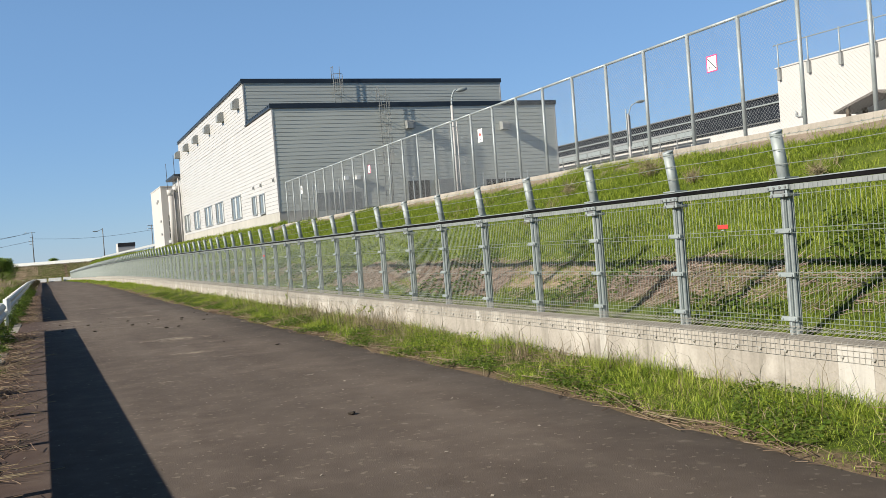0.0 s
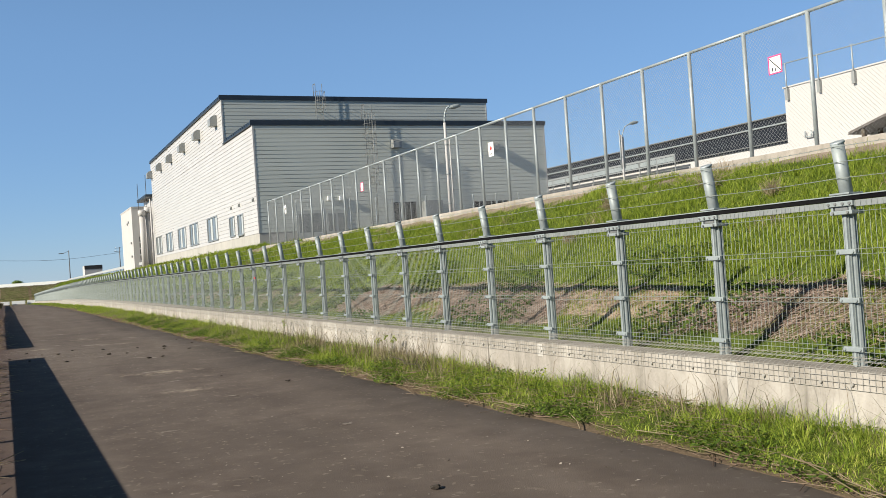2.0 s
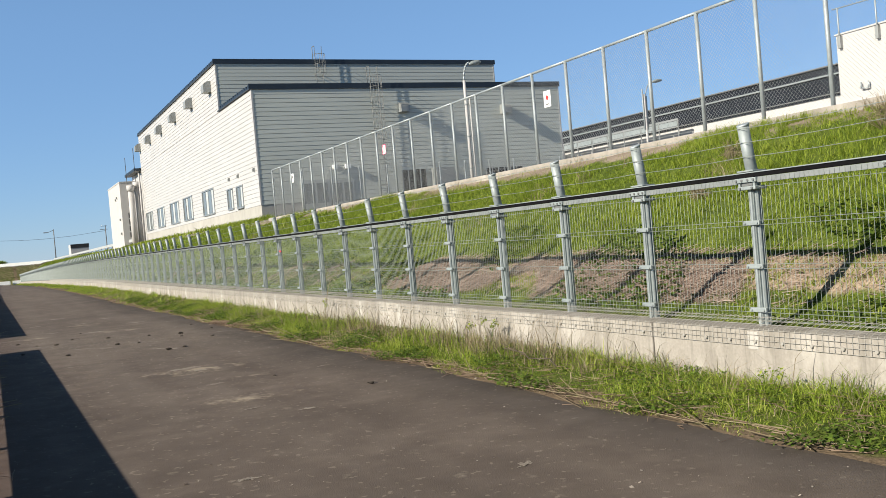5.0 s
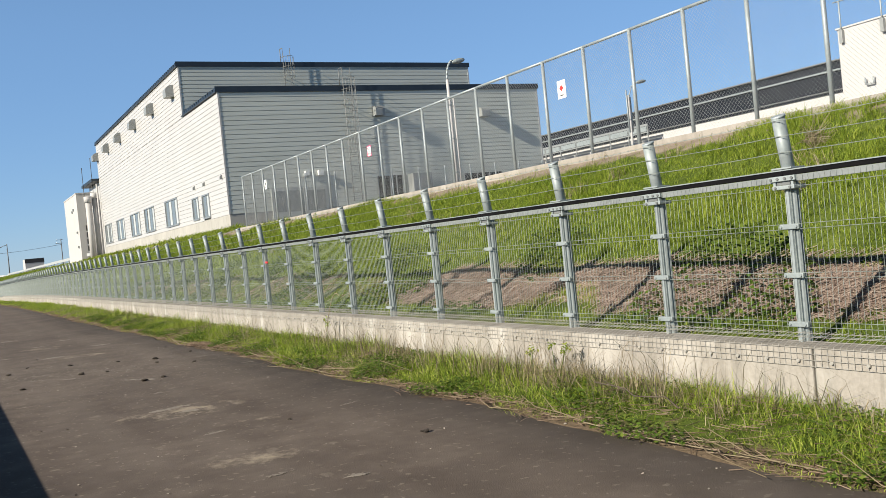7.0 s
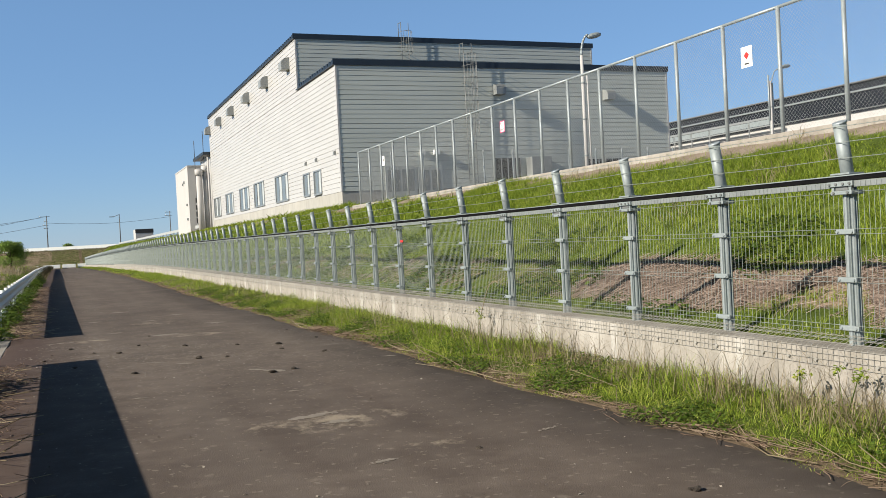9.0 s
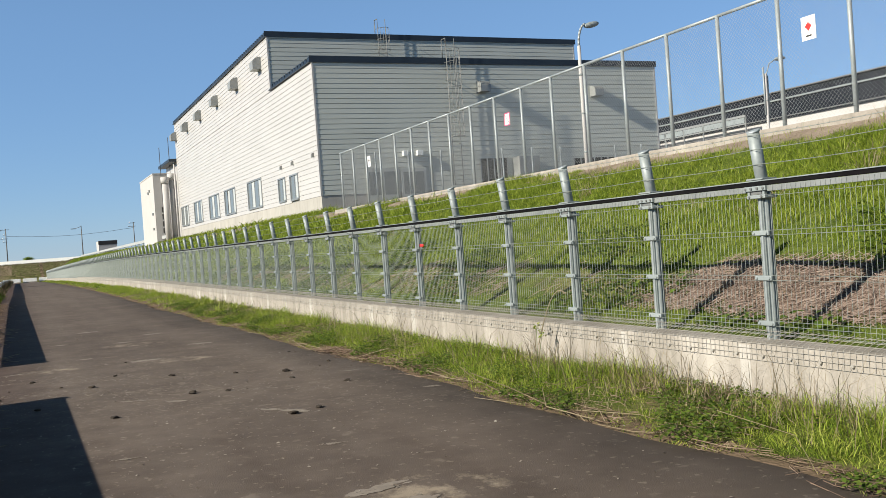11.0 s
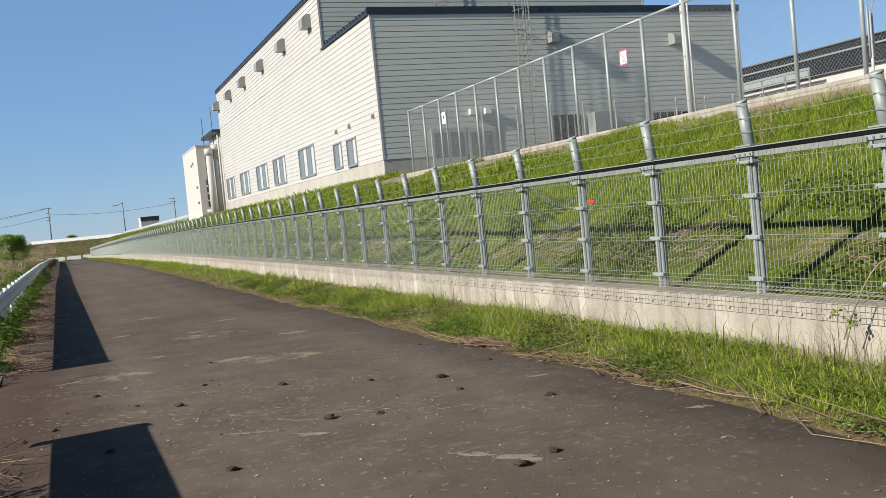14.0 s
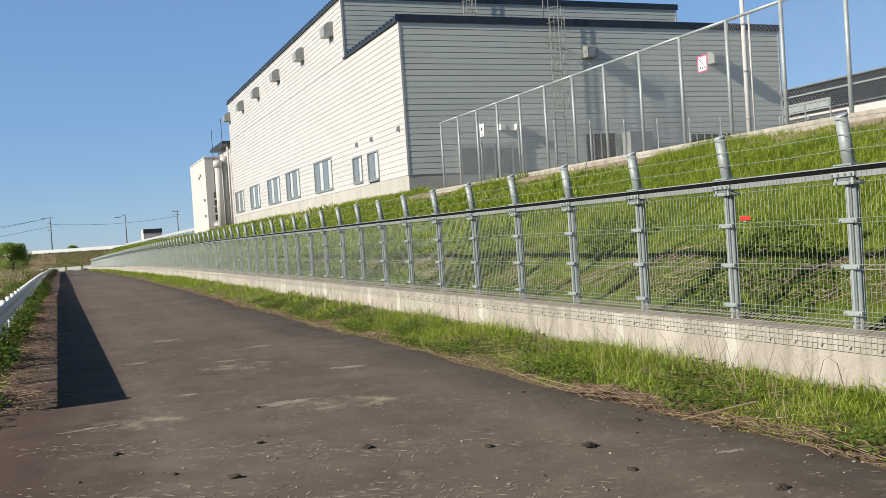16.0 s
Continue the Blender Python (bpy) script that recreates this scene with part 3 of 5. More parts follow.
def barbed_mesh():
    bm = bmesh.new()
    for f in (0.30, 0.62, 0.93):
        x, z = -0.012 - 0.058 * f - 0.066, RAIL_Z + 0.10 + (1.735 - RAIL_Z - 0.10) * f
        pts = [(x, BAY * k / 6, z - 0.010 * math.sin(math.pi * k / 6)) for k in range(7)]
        path_tube(bm, pts, 0.0026, 4)
        for k in range(1, 14):
            y = BAY * k / 14
            tube(bm, (x - 0.014, y, z - 0.012), (x + 0.014, y + 0.006, z + 0.006), 0.0017, 3)
    return bm


first, last = -13, 149
proto = {}
for k in range(first, last + 1):
    y = BAY * k
    if not proto:
        proto["post"] = part("post", post_mesh(), GALV, fence)
        proto["cap"] = part("cap", tube(bmesh.new(), (-0.07, 0, 1.733), (-0.076, 0, 1.752), 0.055, 16), GALV_DULL, proto["post"])
        for z in (0.137, 0.516, 0.893):
            c = part("clamp", clamp_mesh(0.040, 0.092, 0.072), GALV, proto["post"])
            c.location = (0, 0, z)
            proto.setdefault("clamp", c)
        proto["bracket"] = part("bracket", bracket_mesh(), GALV, proto["post"])
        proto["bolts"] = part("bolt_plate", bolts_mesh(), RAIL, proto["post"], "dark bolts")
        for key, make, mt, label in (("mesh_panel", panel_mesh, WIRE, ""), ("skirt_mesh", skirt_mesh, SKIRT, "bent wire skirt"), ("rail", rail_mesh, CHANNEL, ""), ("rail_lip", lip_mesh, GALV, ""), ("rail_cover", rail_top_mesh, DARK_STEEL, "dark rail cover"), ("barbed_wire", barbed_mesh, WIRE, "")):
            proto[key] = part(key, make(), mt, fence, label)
            proto[key].location = (0, y, 0)
        proto["post"].location = (0, y, 0)
        continue
    dx, dz = float(bend(POST_Y0 + y)), float(sag(POST_Y0 + y))
    p = again(proto["post"], fence, pose(dx, y, dz))
    again(proto["cap"], p, pose(0, 0, 0))
    for z in (0.137, 0.516, 0.893):
        again(proto["clamp"], p, pose(0, 0, z))
    again(proto["bracket"], p, pose(0, 0, 0))
    if k < 40:
        again(proto["bolts"], p, pose(0, 0, 0))
    if k < last:
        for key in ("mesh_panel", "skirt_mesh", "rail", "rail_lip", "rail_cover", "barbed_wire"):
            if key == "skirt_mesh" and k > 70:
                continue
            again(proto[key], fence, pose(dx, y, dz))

# ---- kerb and chain-link fence on top of the bank ----
bm = boxed(12.04, 12.44, -20, 49.6, 2.75, 3.05, bevel=0.015)
tagged(part("kerb", bm, KERB), "weathered concrete kerb along the top of the bank", "kerb", "", "structure")
UX, UTOP, UBASE, SPAN = 12.294, 5.34, 3.05, 1.4915
upper = anchor("chain_link_fence", UX, 49.128, UBASE, "tall galvanised chain-link fence on a concrete kerb", "fence")
UH = UTOP - UBASE


def chain_mesh(width, height, pitch=0.078, r=0.0017):
    """Woven diamonds: two families of slanting wires."""
    bm = bmesh.new()
    n = int((width + height) / pitch)
    for k in range(-int(height / pitch) - 1, n + 1):
        for s in (1, -1):
            c = k * pitch
            a0, a1 = max(0.0, c), min(width, c + height)
            if a1 - a0 < 0.02:
                continue
            z0, z1 = a0 - c, a1 - c
            if s < 0:
                a0, a1 = width - a0, width - a1
            tube(bm, (0.003 * s, a0, z0), (0.003 * s, a1, z1), r, 3)
    for k in range(12):
        y = 0.06 + 0.125 * k
        path_tube(bm, [(0.0, y, height - 0.03), (0.01, y + 0.012, height + 0.02), (0.046, y + 0.02, height + 0.063), (0.08, y + 0.03, height + 0.02)], 0.004, 4)
    return bm


up_post = part("post", tube(bmesh.new(), (0, 0, 0), (0, 0, UH), 0.038, 12), GALV_DULL, upper)
up_net = part("chain_link_net", chain_mesh(SPAN, UH - 0.10), CHAIN, upper)
up_net.location = (-0.046, 0, 0.05)
up_top = part("top_rail", tube(bmesh.new(), (0, 0, UH - 0.02), (0, SPAN, UH - 0.02), 0.030, 10), GALV_DULL, upper)
up_net.location.y, up_top.location.y = -SPAN, -SPAN
for k in range(1, 32):
    y = -SPAN * k
    again(up_post, upper, pose(0, y, 0))
    again(up_net, upper, pose(-0.046, y - SPAN, 0.05))
    again(up_top, upper, pose(0, y - SPAN, 0))
for k in range(1, 14):
    again(up_post, upper, pose(SPAN * k, 0, 0))
for k in range(0, 13):
    again(up_net, upper, pose(SPAN * k, -0.046, 0.05, 0, 0, -90))

# ---- main building ----
BX0, BX1, BY0, BYS, BY1 = 13.30, 33.1, 55.36, 63.3, 97.5
Z0, ZP, ZL, ZH = 2.9, 3.99, 10.33, 13.34
hall = anchor("industrial_hall", BX0, BY0, 3.1, "large off-white hall with lapped metal siding and a dark roof", "building")


def at_hall(bm, name, material, label="", parent=None):
    bmesh.ops.translate(bm, verts=bm.verts, vec=(-BX0, -BY0, -3.1))
    return part(name, bm, material, parent or hall, label)


at_hall(boxed(BX0 + 0.01, BX1, BY0 + 0.01, BY1, Z0, ZP), "plinth", PLINTH, "grey concrete plinth")
at_hall(block(boxed(BX0 + 0.05, BX1 - 0.05, BY0 + 0.05, BY1 - 0.05, ZP, ZL), BX0 + 0.05, BX1 - 0.05, BYS + 0.05, BY1 - 0.05, ZL, ZH), "core_wall", JOINT, "dark joints between the boards")
PITCH = 0.242


def board_x(y0, y1, z, h):
    """A board on the long side."""
    return prism(bmesh.new(), [(BX0 - 0.012, z + 0.011), (BX0 + 0.004, z + h), (BX0 + 0.05, z + h), (BX0 + 0.05, z + 0.011)], "y", y0, y1)


def board_y(x0, x1, y, z, h):
    """A board on the gable side."""
    return prism(bmesh.new(), [(y - 0.013, z + 0.014), (y - 0.004, z + h), (y + 0.05, z + h), (y + 0.05, z + 0.014)], "x", x0, x1)


WINDOWS = [(59.1, 60.6, 4.15, 5.4), (61.6, 63.0, 4.2, 5.42), (66.9, 70.5, 4.24, 5.86), (74.2, 77.7, 4.28, 5.92), (79.7, 83.5, 4.28, 5.92), (86.5, 90.1, 4.3, 5.92), (92.9, 96.6, 4.3, 5.92)]
z = ZP
while z < ZH - 0.05:
    h = min(PITCH, ZH - z)
    y_start = BY0 if z < ZL - 0.03 else BYS
    if z < ZL < z + h:
        h = ZL - z
    cuts = [(a, b) for a, b, lo, hi in WINDOWS if lo - 0.2 < z < hi]
    edges = [y_start] + [e for c in cuts for e in c] + [BY1]
    for a, b in zip(edges[::2], edges[1::2]):
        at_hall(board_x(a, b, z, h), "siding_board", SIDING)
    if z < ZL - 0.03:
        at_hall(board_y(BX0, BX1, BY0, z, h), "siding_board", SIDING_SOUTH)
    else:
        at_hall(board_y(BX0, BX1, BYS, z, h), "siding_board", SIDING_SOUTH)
    z += h
for x, y, a, b in ((BX0, BY0, ZP, ZL), (BX0, BYS, ZL, ZH), (BX1, BY0, ZP, ZL), (BX1, BYS, ZL, ZH)):
    at_hall(boxed(x - 0.03, x + 0.06, y - 0.024, y + 0.06, a, b), "corner_trim", SIDING)


def folded_roof(y0, y1, z):
    """Deep folded sheet whose ends show along the long side."""
    ridge = []
    for k in range(int((y1 - y0) / 0.5)):
        a = y0 + 0.5 * k
        ridge += [(a, z), (a + 0.11, z + 0.17), (a + 0.33, z + 0.17), (a + 0.44, z)]
    return prism(bmesh.new(), ridge + [(y1, z), (y1, z - 0.06), (y0, z - 0.06)], "x", BX0 - 0.12, BX1 + 0.1)


at_hall(folded_roof(BY0 - 0.012, BYS, ZL + 0.07), "lower_roof", NAVY, "dark folded metal roof")
at_hall(folded_roof(BYS - 0.012, BY1, ZH + 0.07), "upper_roof", NAVY, "dark folded metal roof")
at_hall(boxed(BX0 - 0.14, BX1 + 0.15, BY0 - 0.055, BY0 - 0.015, ZL - 0.02, ZL + 0.29), "fascia", NAVY, "dark fascia")
at_hall(boxed(BX0 - 0.14, BX1 + 0.15, BYS - 0.055, BYS - 0.015, ZH - 0.02, ZH + 0.29), "fascia", NAVY, "dark fascia")


def hall_window(y0, y1, z0, z1, opened):
    w = at_hall(block(block(block(boxed(BX0 - 0.05, BX0 + 0.04, y0 - 0.05, y0 + 0.03, z0 - 0.05, z1 + 0.05), BX0 - 0.05, BX0 + 0.04, y1 - 0.03, y1 + 0.05, z0 - 0.05, z1 + 0.05), BX0 - 0.05, BX0 + 0.04, y0 + 0.03, y1 - 0.03, z1 - 0.03, z1 + 0.05), BX0 - 0.07, BX0 + 0.04, y0 + 0.03, y1 - 0.03, z0 - 0.06, z0 + 0.03), "window", FRAME, "aluminium-framed window with pale blinds")
    n = 2 if y1 - y0 < 2 else 4
    for k in range(n):
        a, b = y0 + 0.03 + (y1 - y0 - 0.06) * k / n, y0 + 0.03 + (y1 - y0 - 0.06) * (k + 1) / n
        at_hall(boxed(BX0 + 0.0, BX0 + 0.012, a + 0.03, b - 0.03, z0 + 0.03, z1 - 0.03), "pane", DARK if opened and k == 2 else GLASS, "", w)
        for u in (a, b - 0.03):
            at_hall(boxed(BX0 - 0.012, BX0 + 0.02, u, u + 0.03, z0 + 0.03, z1 - 0.03), "sash", FRAME, "", w)
        if k % 2 == 0:
            at_hall(boxed(BX0 - 0.003, BX0 - 0.001, a + 0.10, b - 0.22, z0 + 0.06, z1 - 0.06), "blind", BLIND, "pale drawn blind", w)


for k, wdw in enumerate(WINDOWS):
    hall_window(*wdw, opened=(k == 3))


def hood_mesh(w, h, d):
    """A round-backed weather hood, on a wall that faces -x."""
    pts = [(0, 0), (-d, 0), (-d, h * 0.55)] + [(-d * math.cos(a), h * 0.55 + h * 0.45 * math.sin(a)) for a in (0.4, 0.8, 1.2)] + [(0, h)]
    return prism(bmesh.new(), pts, "y", -w / 2, w / 2)


hood = None
for y in (65.3, 71.5, 78.0, 84.6, 90.7, 96.9):
    if hood is None:
        bm = hood_mesh(0.78, 0.72, 0.5)
        hood = part("vent_hood", bm, HOOD, hall, "grey weather hood")
        hood.location = (0, y - BY0, 11.86 - 3.1)
    else:
        again(hood, hall, pose(0, y - BY0, 11.86 - 3.1))
for x, z in ((22.2, 8.87), (29.05, 8.65)):
    o = part("vent_hood", hood_mesh(0.55, 0.58, 0.5), HOOD, hall, "small grey weather hood")
    o.matrix_basis = pose(x - BX0, 0, z - 3.1, 0, 0, 90)
for y in (62.1, 59.8, 56.1):
    o = part("wall_cap", hood_mesh(0.12, 0.22, 0.14), HOOD, hall)
    o.location = (0, y - BY0, 5.9 - 3.1)


def ladder(x, y, z0, z1, zc):
    """Caged ladder on the gable wall."""
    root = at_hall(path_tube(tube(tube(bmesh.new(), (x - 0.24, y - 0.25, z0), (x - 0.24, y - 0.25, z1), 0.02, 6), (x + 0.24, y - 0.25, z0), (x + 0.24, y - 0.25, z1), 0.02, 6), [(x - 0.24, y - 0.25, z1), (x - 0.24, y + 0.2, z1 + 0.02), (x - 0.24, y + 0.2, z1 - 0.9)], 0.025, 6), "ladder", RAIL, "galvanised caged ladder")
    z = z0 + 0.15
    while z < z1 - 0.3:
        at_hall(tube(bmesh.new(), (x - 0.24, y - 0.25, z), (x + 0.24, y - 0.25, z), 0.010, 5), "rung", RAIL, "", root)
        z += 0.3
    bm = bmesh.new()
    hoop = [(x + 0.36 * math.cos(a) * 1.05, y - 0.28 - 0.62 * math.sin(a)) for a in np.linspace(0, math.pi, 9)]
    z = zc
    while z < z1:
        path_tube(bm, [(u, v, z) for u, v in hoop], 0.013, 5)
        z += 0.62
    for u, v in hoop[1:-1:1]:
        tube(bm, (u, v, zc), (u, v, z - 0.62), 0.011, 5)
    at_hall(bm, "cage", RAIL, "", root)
    z = z0 + 0.5
    while z < z1 - 1.2:
        for s in (-0.24, 0.24):
            at_hall(tube(bmesh.new(), (x + s, y, z), (x + s, y - 0.25, z), 0.02, 5), "bracket", RAIL, "", root)
        z += 1.6


ladder(20.45, BY0, 4.2, 11.55, 6.6)
ladder(20.0, BYS, 10.5, 14.45, 12.6)

# doors, louvres and boxes on the gable wall
for name, mt, lab, x0, x1, z0, z1, d in (("shutter_door", DOOR, "grey metal double door with glazed panes", 15.6, 17.3, 3.15, 5.2, 0.05), ("shutter_door", DOOR, "grey metal double door with glazed panes", 17.4, 18.75, 3.15, 5.15, 0.05), ("louvre", DARK, "dark louvred opening", 21.8, 23.35, 3.2, 5.5, 0.04), ("louvre", DARK, "dark louvred opening", 27.4, 30.0, 3.2, 5.36, 0.04), ("wall_cabinet", HOOD, "grey sheet metal cabinet", 23.7, 24.9, 3.12, 5.5, 0.7), ("wall_light", RAILWHITE, "small white wall light", 17.55, 17.8, 5.75, 6.0, 0.2), ("wall_light", RAILWHITE, "small white wall light", 18.3, 18.6, 5.75, 6.0, 0.2)):
    p = at_hall(boxed(x0, x1, BY0 - 0.03 - d, BY0 - 0.02, z0, z1, bevel=0.01), name, mt, lab)
    if name == "shutter_door":
        for u in (x0 + 0.12, (x0 + x1) / 2 + 0.06):
            at_hall(boxed(u, u + (x1 - x0) / 2 - 0.2, BY0 - 0.088, BY0 - 0.081, z0 + 0.75, z1 - 0.18), "pane", GLASS, "", p)
    if name == "louvre":
        n = int((x1 - x0) / 0.38)
        for k in range(n + 1):
            u = x0 + (x1 - x0) * k / n
            at_hall(boxed(u - 0.025, u + 0.025, BY0 - 0.11, BY0 - 0.071, z0, z1), "mullion", FRAME, "", p)

# ---- tanks and white block beyond the hall ----
block_w = anchor("white_block", 11.8, 102.5, 3.1, "tall white rendered block beyond the hall", "building")
part("wall", boxed(0, 2.4, 0, 10.0, -0.3, 6.35), WHITE, block_w)
part("parapet", boxed(-0.04, 2.44, -0.04, 10.04, 6.35, 6.45), WHITE, block_w)
for dy, z in ((2.6, 4.9), (3.6, 4.75)):
    part("wall_light", boxed(-0.12, 0.0, dy, dy + 0.3, z, z + 0.22), HOOD, block_w)
for z in (1.2, 2.6):
    part("wall_cap", boxed(-0.14, 0.0, 1.0, 1.25, z, z + 0.22), HOOD, block_w)
part("window", boxed(0.62, 1.1, -0.05, 0.02, 0.5, 3.3), DARK, block_w, "dark stair opening with pale rails")
for k in range(4):
    part("rail", boxed(0.62, 1.1, -0.09, -0.055, 0.7 + 0.65 * k, 0.82 + 0.65 * k), RAILWHITE, block_w)
tank = anchor("flue_pipe", 12.35, 98.9, 3.1, "tall white flue pipe with a wide cap", "flue", "flues beside the hall")
part("shaft", tube(bmesh.new(), (0, 0, -0.2), (0, 0, 5.2), 0.27, 16), WHITE, tank)
part("cap", tube(bmesh.new(), (0, 0, 5.2), (0, 0, 5.75), 0.36, 16), WHITE, tank)
copy_thing(tank, pose(13.0, 99.3, 3.45))
rear = anchor("rear_wing", 13.4, 97.6, 3.1, "rear wing of the hall with a dark eave", "building")
part("wall", boxed(-0.05, 18, 0.02, 7, -0.2, 7.0), SIDING, rear)
part("eave", boxed(-0.75, 18, -0.0, 7, 7.0, 7.25), NAVY, rear, "dark eave")
part("downpipe", tube(bmesh.new(), (-0.3, 0.3, 0), (-0.3, 0.3, 6.9), 0.08, 8), WHITE, rear)
for x, y, h in ((13.1, 100.4, 12.6), (12.4, 101.4, 11.8)):
    a = anchor("antenna", x, y, 3.1, "thin dark antenna rod", "antenna", "rods behind the flues")
    part("rod", tube(bmesh.new(), (0, 0, 0), (0, 0, h - 3.1), 0.03, 5), BLACK, a)

# ---- white building with a roof rail ----
wb = anchor("white_building", 31.0, 32.03, 3.1, "white rendered building with a railing on its flat roof", "building")
part("wall", boxed(0, 14, -30, 0, -0.2, 5.0, bevel=0.02), WHITE, wb)
part("coping", boxed(-0.05, 14.05, -30.05, 0.05, 5.0, 5.06), WHITE, wb)
for k in range(14):
    y = -0.25 - 1.75 * k
    p = part("rail_post", tube(bmesh.new(), (-0.10, y, 4.65), (-0.10, y, 6.05), 0.03, 8), GALV_DULL, wb)
    part("bracket", boxed(-0.16, -0.003, y - 0.07, y + 0.07, 4.45, 4.95, bevel=0.01), HOOD, p, "grey bracket")
part("top_rail", tube(bmesh.new(), (-0.10, 0.0, 6.05), (-0.10, -30, 5.45), 0.025, 8), GALV_DULL, wb)
part("wall_box", path_tube(bmesh.new(), [(-0.12, -1.1, 2.95), (-0.12, -1.1, 2.7), (-0.12, -1.45, 2.7), (-0.12, -1.45, 2.95)], 0.03, 6), GALV_DULL, wb)

gz = anchor("shelter", 30.36, 25.65, 3.1, "open shelter with a brown shingled roof", "shelter")
bm = bmesh.new()
prism(bm, [(-2.1, 2.42), (0, 2.95), (2.1, 2.42), (2.1, 2.32), (0, 2.85), (-2.1, 2.32)], "x", -0.62, 0.6)
part("roof", bm, SHINGLE, gz)
for dx, dy in ((-0.45, -1.5), (-0.45, 1.5), (0.45, -1.5), (0.45, 1.5)):
    part("post", boxed(dx - 0.07, dx + 0.07, dy - 0.07, dy + 0.07, 0, 2.5), BARK, gz)

# ---- long dark-roofed building ----
longb = anchor("long_building", 82, 60, 3.1, "long building with a charcoal ribbed upper storey over a pale wall", "building")
part("wall", boxed(0.05, 30, -30, 170, -0.2, 9.52), WHITE, longb, "pale wall")
part("upper_storey", prism(bmesh.new(), [(-0.15, 9.53), (0.0, 12.85), (30, 12.85), (30, 9.53)], "y", -30, 170), DARKROOF, longb, "charcoal ribbed cladding")
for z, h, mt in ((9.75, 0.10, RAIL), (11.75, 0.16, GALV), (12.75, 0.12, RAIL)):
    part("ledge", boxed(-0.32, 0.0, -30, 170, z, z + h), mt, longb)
canopy = anchor("walkway_railing", 79.3, 98, 3.1, "pale grey framed walkway railing along the long building", "railing")
for z0, z1 in ((10.30, 10.55), (9.42, 9.56)):
    part("rail", boxed(-0.05, 0.05, 0, 60, z0, z1), HOOD, canopy)
for k in range(16):
    part("infill", boxed(-0.02, 0.02, 0.2 + 3.75 * k, 3.65 + 3.75 * k, 9.62, 10.24), GALV, canopy, "grey infill panel")
for k in range(17):
    part("post", boxed(-0.06, 0.06, 3.75 * k - 0.06, 3.75 * k + 0.06, -0.1, 10.5), HOOD, canopy)


# ---- lamp posts ----
def lamp_post(x, y, top, head_dx, head_z, dish):
    a = anchor("street_lamp", x, y, 3.1, "pale concrete lamp post with a curved steel arm", "street lamp")
    part("pole", tube(bmesh.new(), (0, 0, -0.1), (0, 0, top - 3.1), 0.078, 12, 0.062), WHITE, a)
    t = top - 3.1
    if not dish:
        pts = [(0.0, 0, t - 0.6)] + [(head_dx * (1 - math.cos(q)), 0, t + (head_z - top) * math.sin(q)) for q in np.linspace(0, 1.5, 7)]
        arm = part("arm", path_tube(bmesh.new(), pts, 0.045, 8), GALV_DULL, a)
        bm = bmesh.new()
        bmesh.ops.create_uvsphere(bm, u_segments=12, v_segments=8, radius=1, matrix=pose(head_dx + 0.25, 0, head_z - 3.1 - 0.02, 0, -12, 0) @ Matrix.Diagonal((0.34, 0.15, 0.11, 1)))
        part("lamp_head", bm, GALV, arm, "grey oval lamp head")
    else:
        bm = path_tube(bmesh.new(), [(-0.12, 0, t - 2), (-0.12, 0, t + 0.3)], 0.04, 6)
        part("conduit", path_tube(bm, [(0.12, 0, t - 2), (0.12, 0, t - 0.1)], 0.05, 6), GALV_DULL, a)
        pts = [(0.0, 0, t - 0.2), (0.3, 0, t + 0.5), (0.8, 0, t + 0.75)]
        arm = part("arm", path_tube(bmesh.new(), pts, 0.03, 6), GALV_DULL, a)
        bm = bmesh.new()
        bmesh.ops.create_uvsphere(bm, u_segments=12, v_segments=8, radius=1, matrix=pose(1.0, 0, t + 0.75, 0, -8, 0) @ Matrix.Diagonal((0.36, 0.15, 0.10, 1)))
        part("lamp_head", bm, GALV, arm, "grey oval lamp head")
    for z in (1.2, 2.6, 4.0):
        part("band", tube(bmesh.new(), (0, 0, z), (0, 0, z + 0.06), 0.085, 12), GALV, a)
    return a


la = lamp_post(19.1, 41.6, 8.18, 0.35, 8.98, False)
part("cable_pipe", tube(bmesh.new(), (0.17, -0.05, 0), (0.17, -0.05, 4.3), 0.035, 6), WHITE, la)
lamp_post(33.7, 47.6, 8.45, 0.7, 9.0, True)


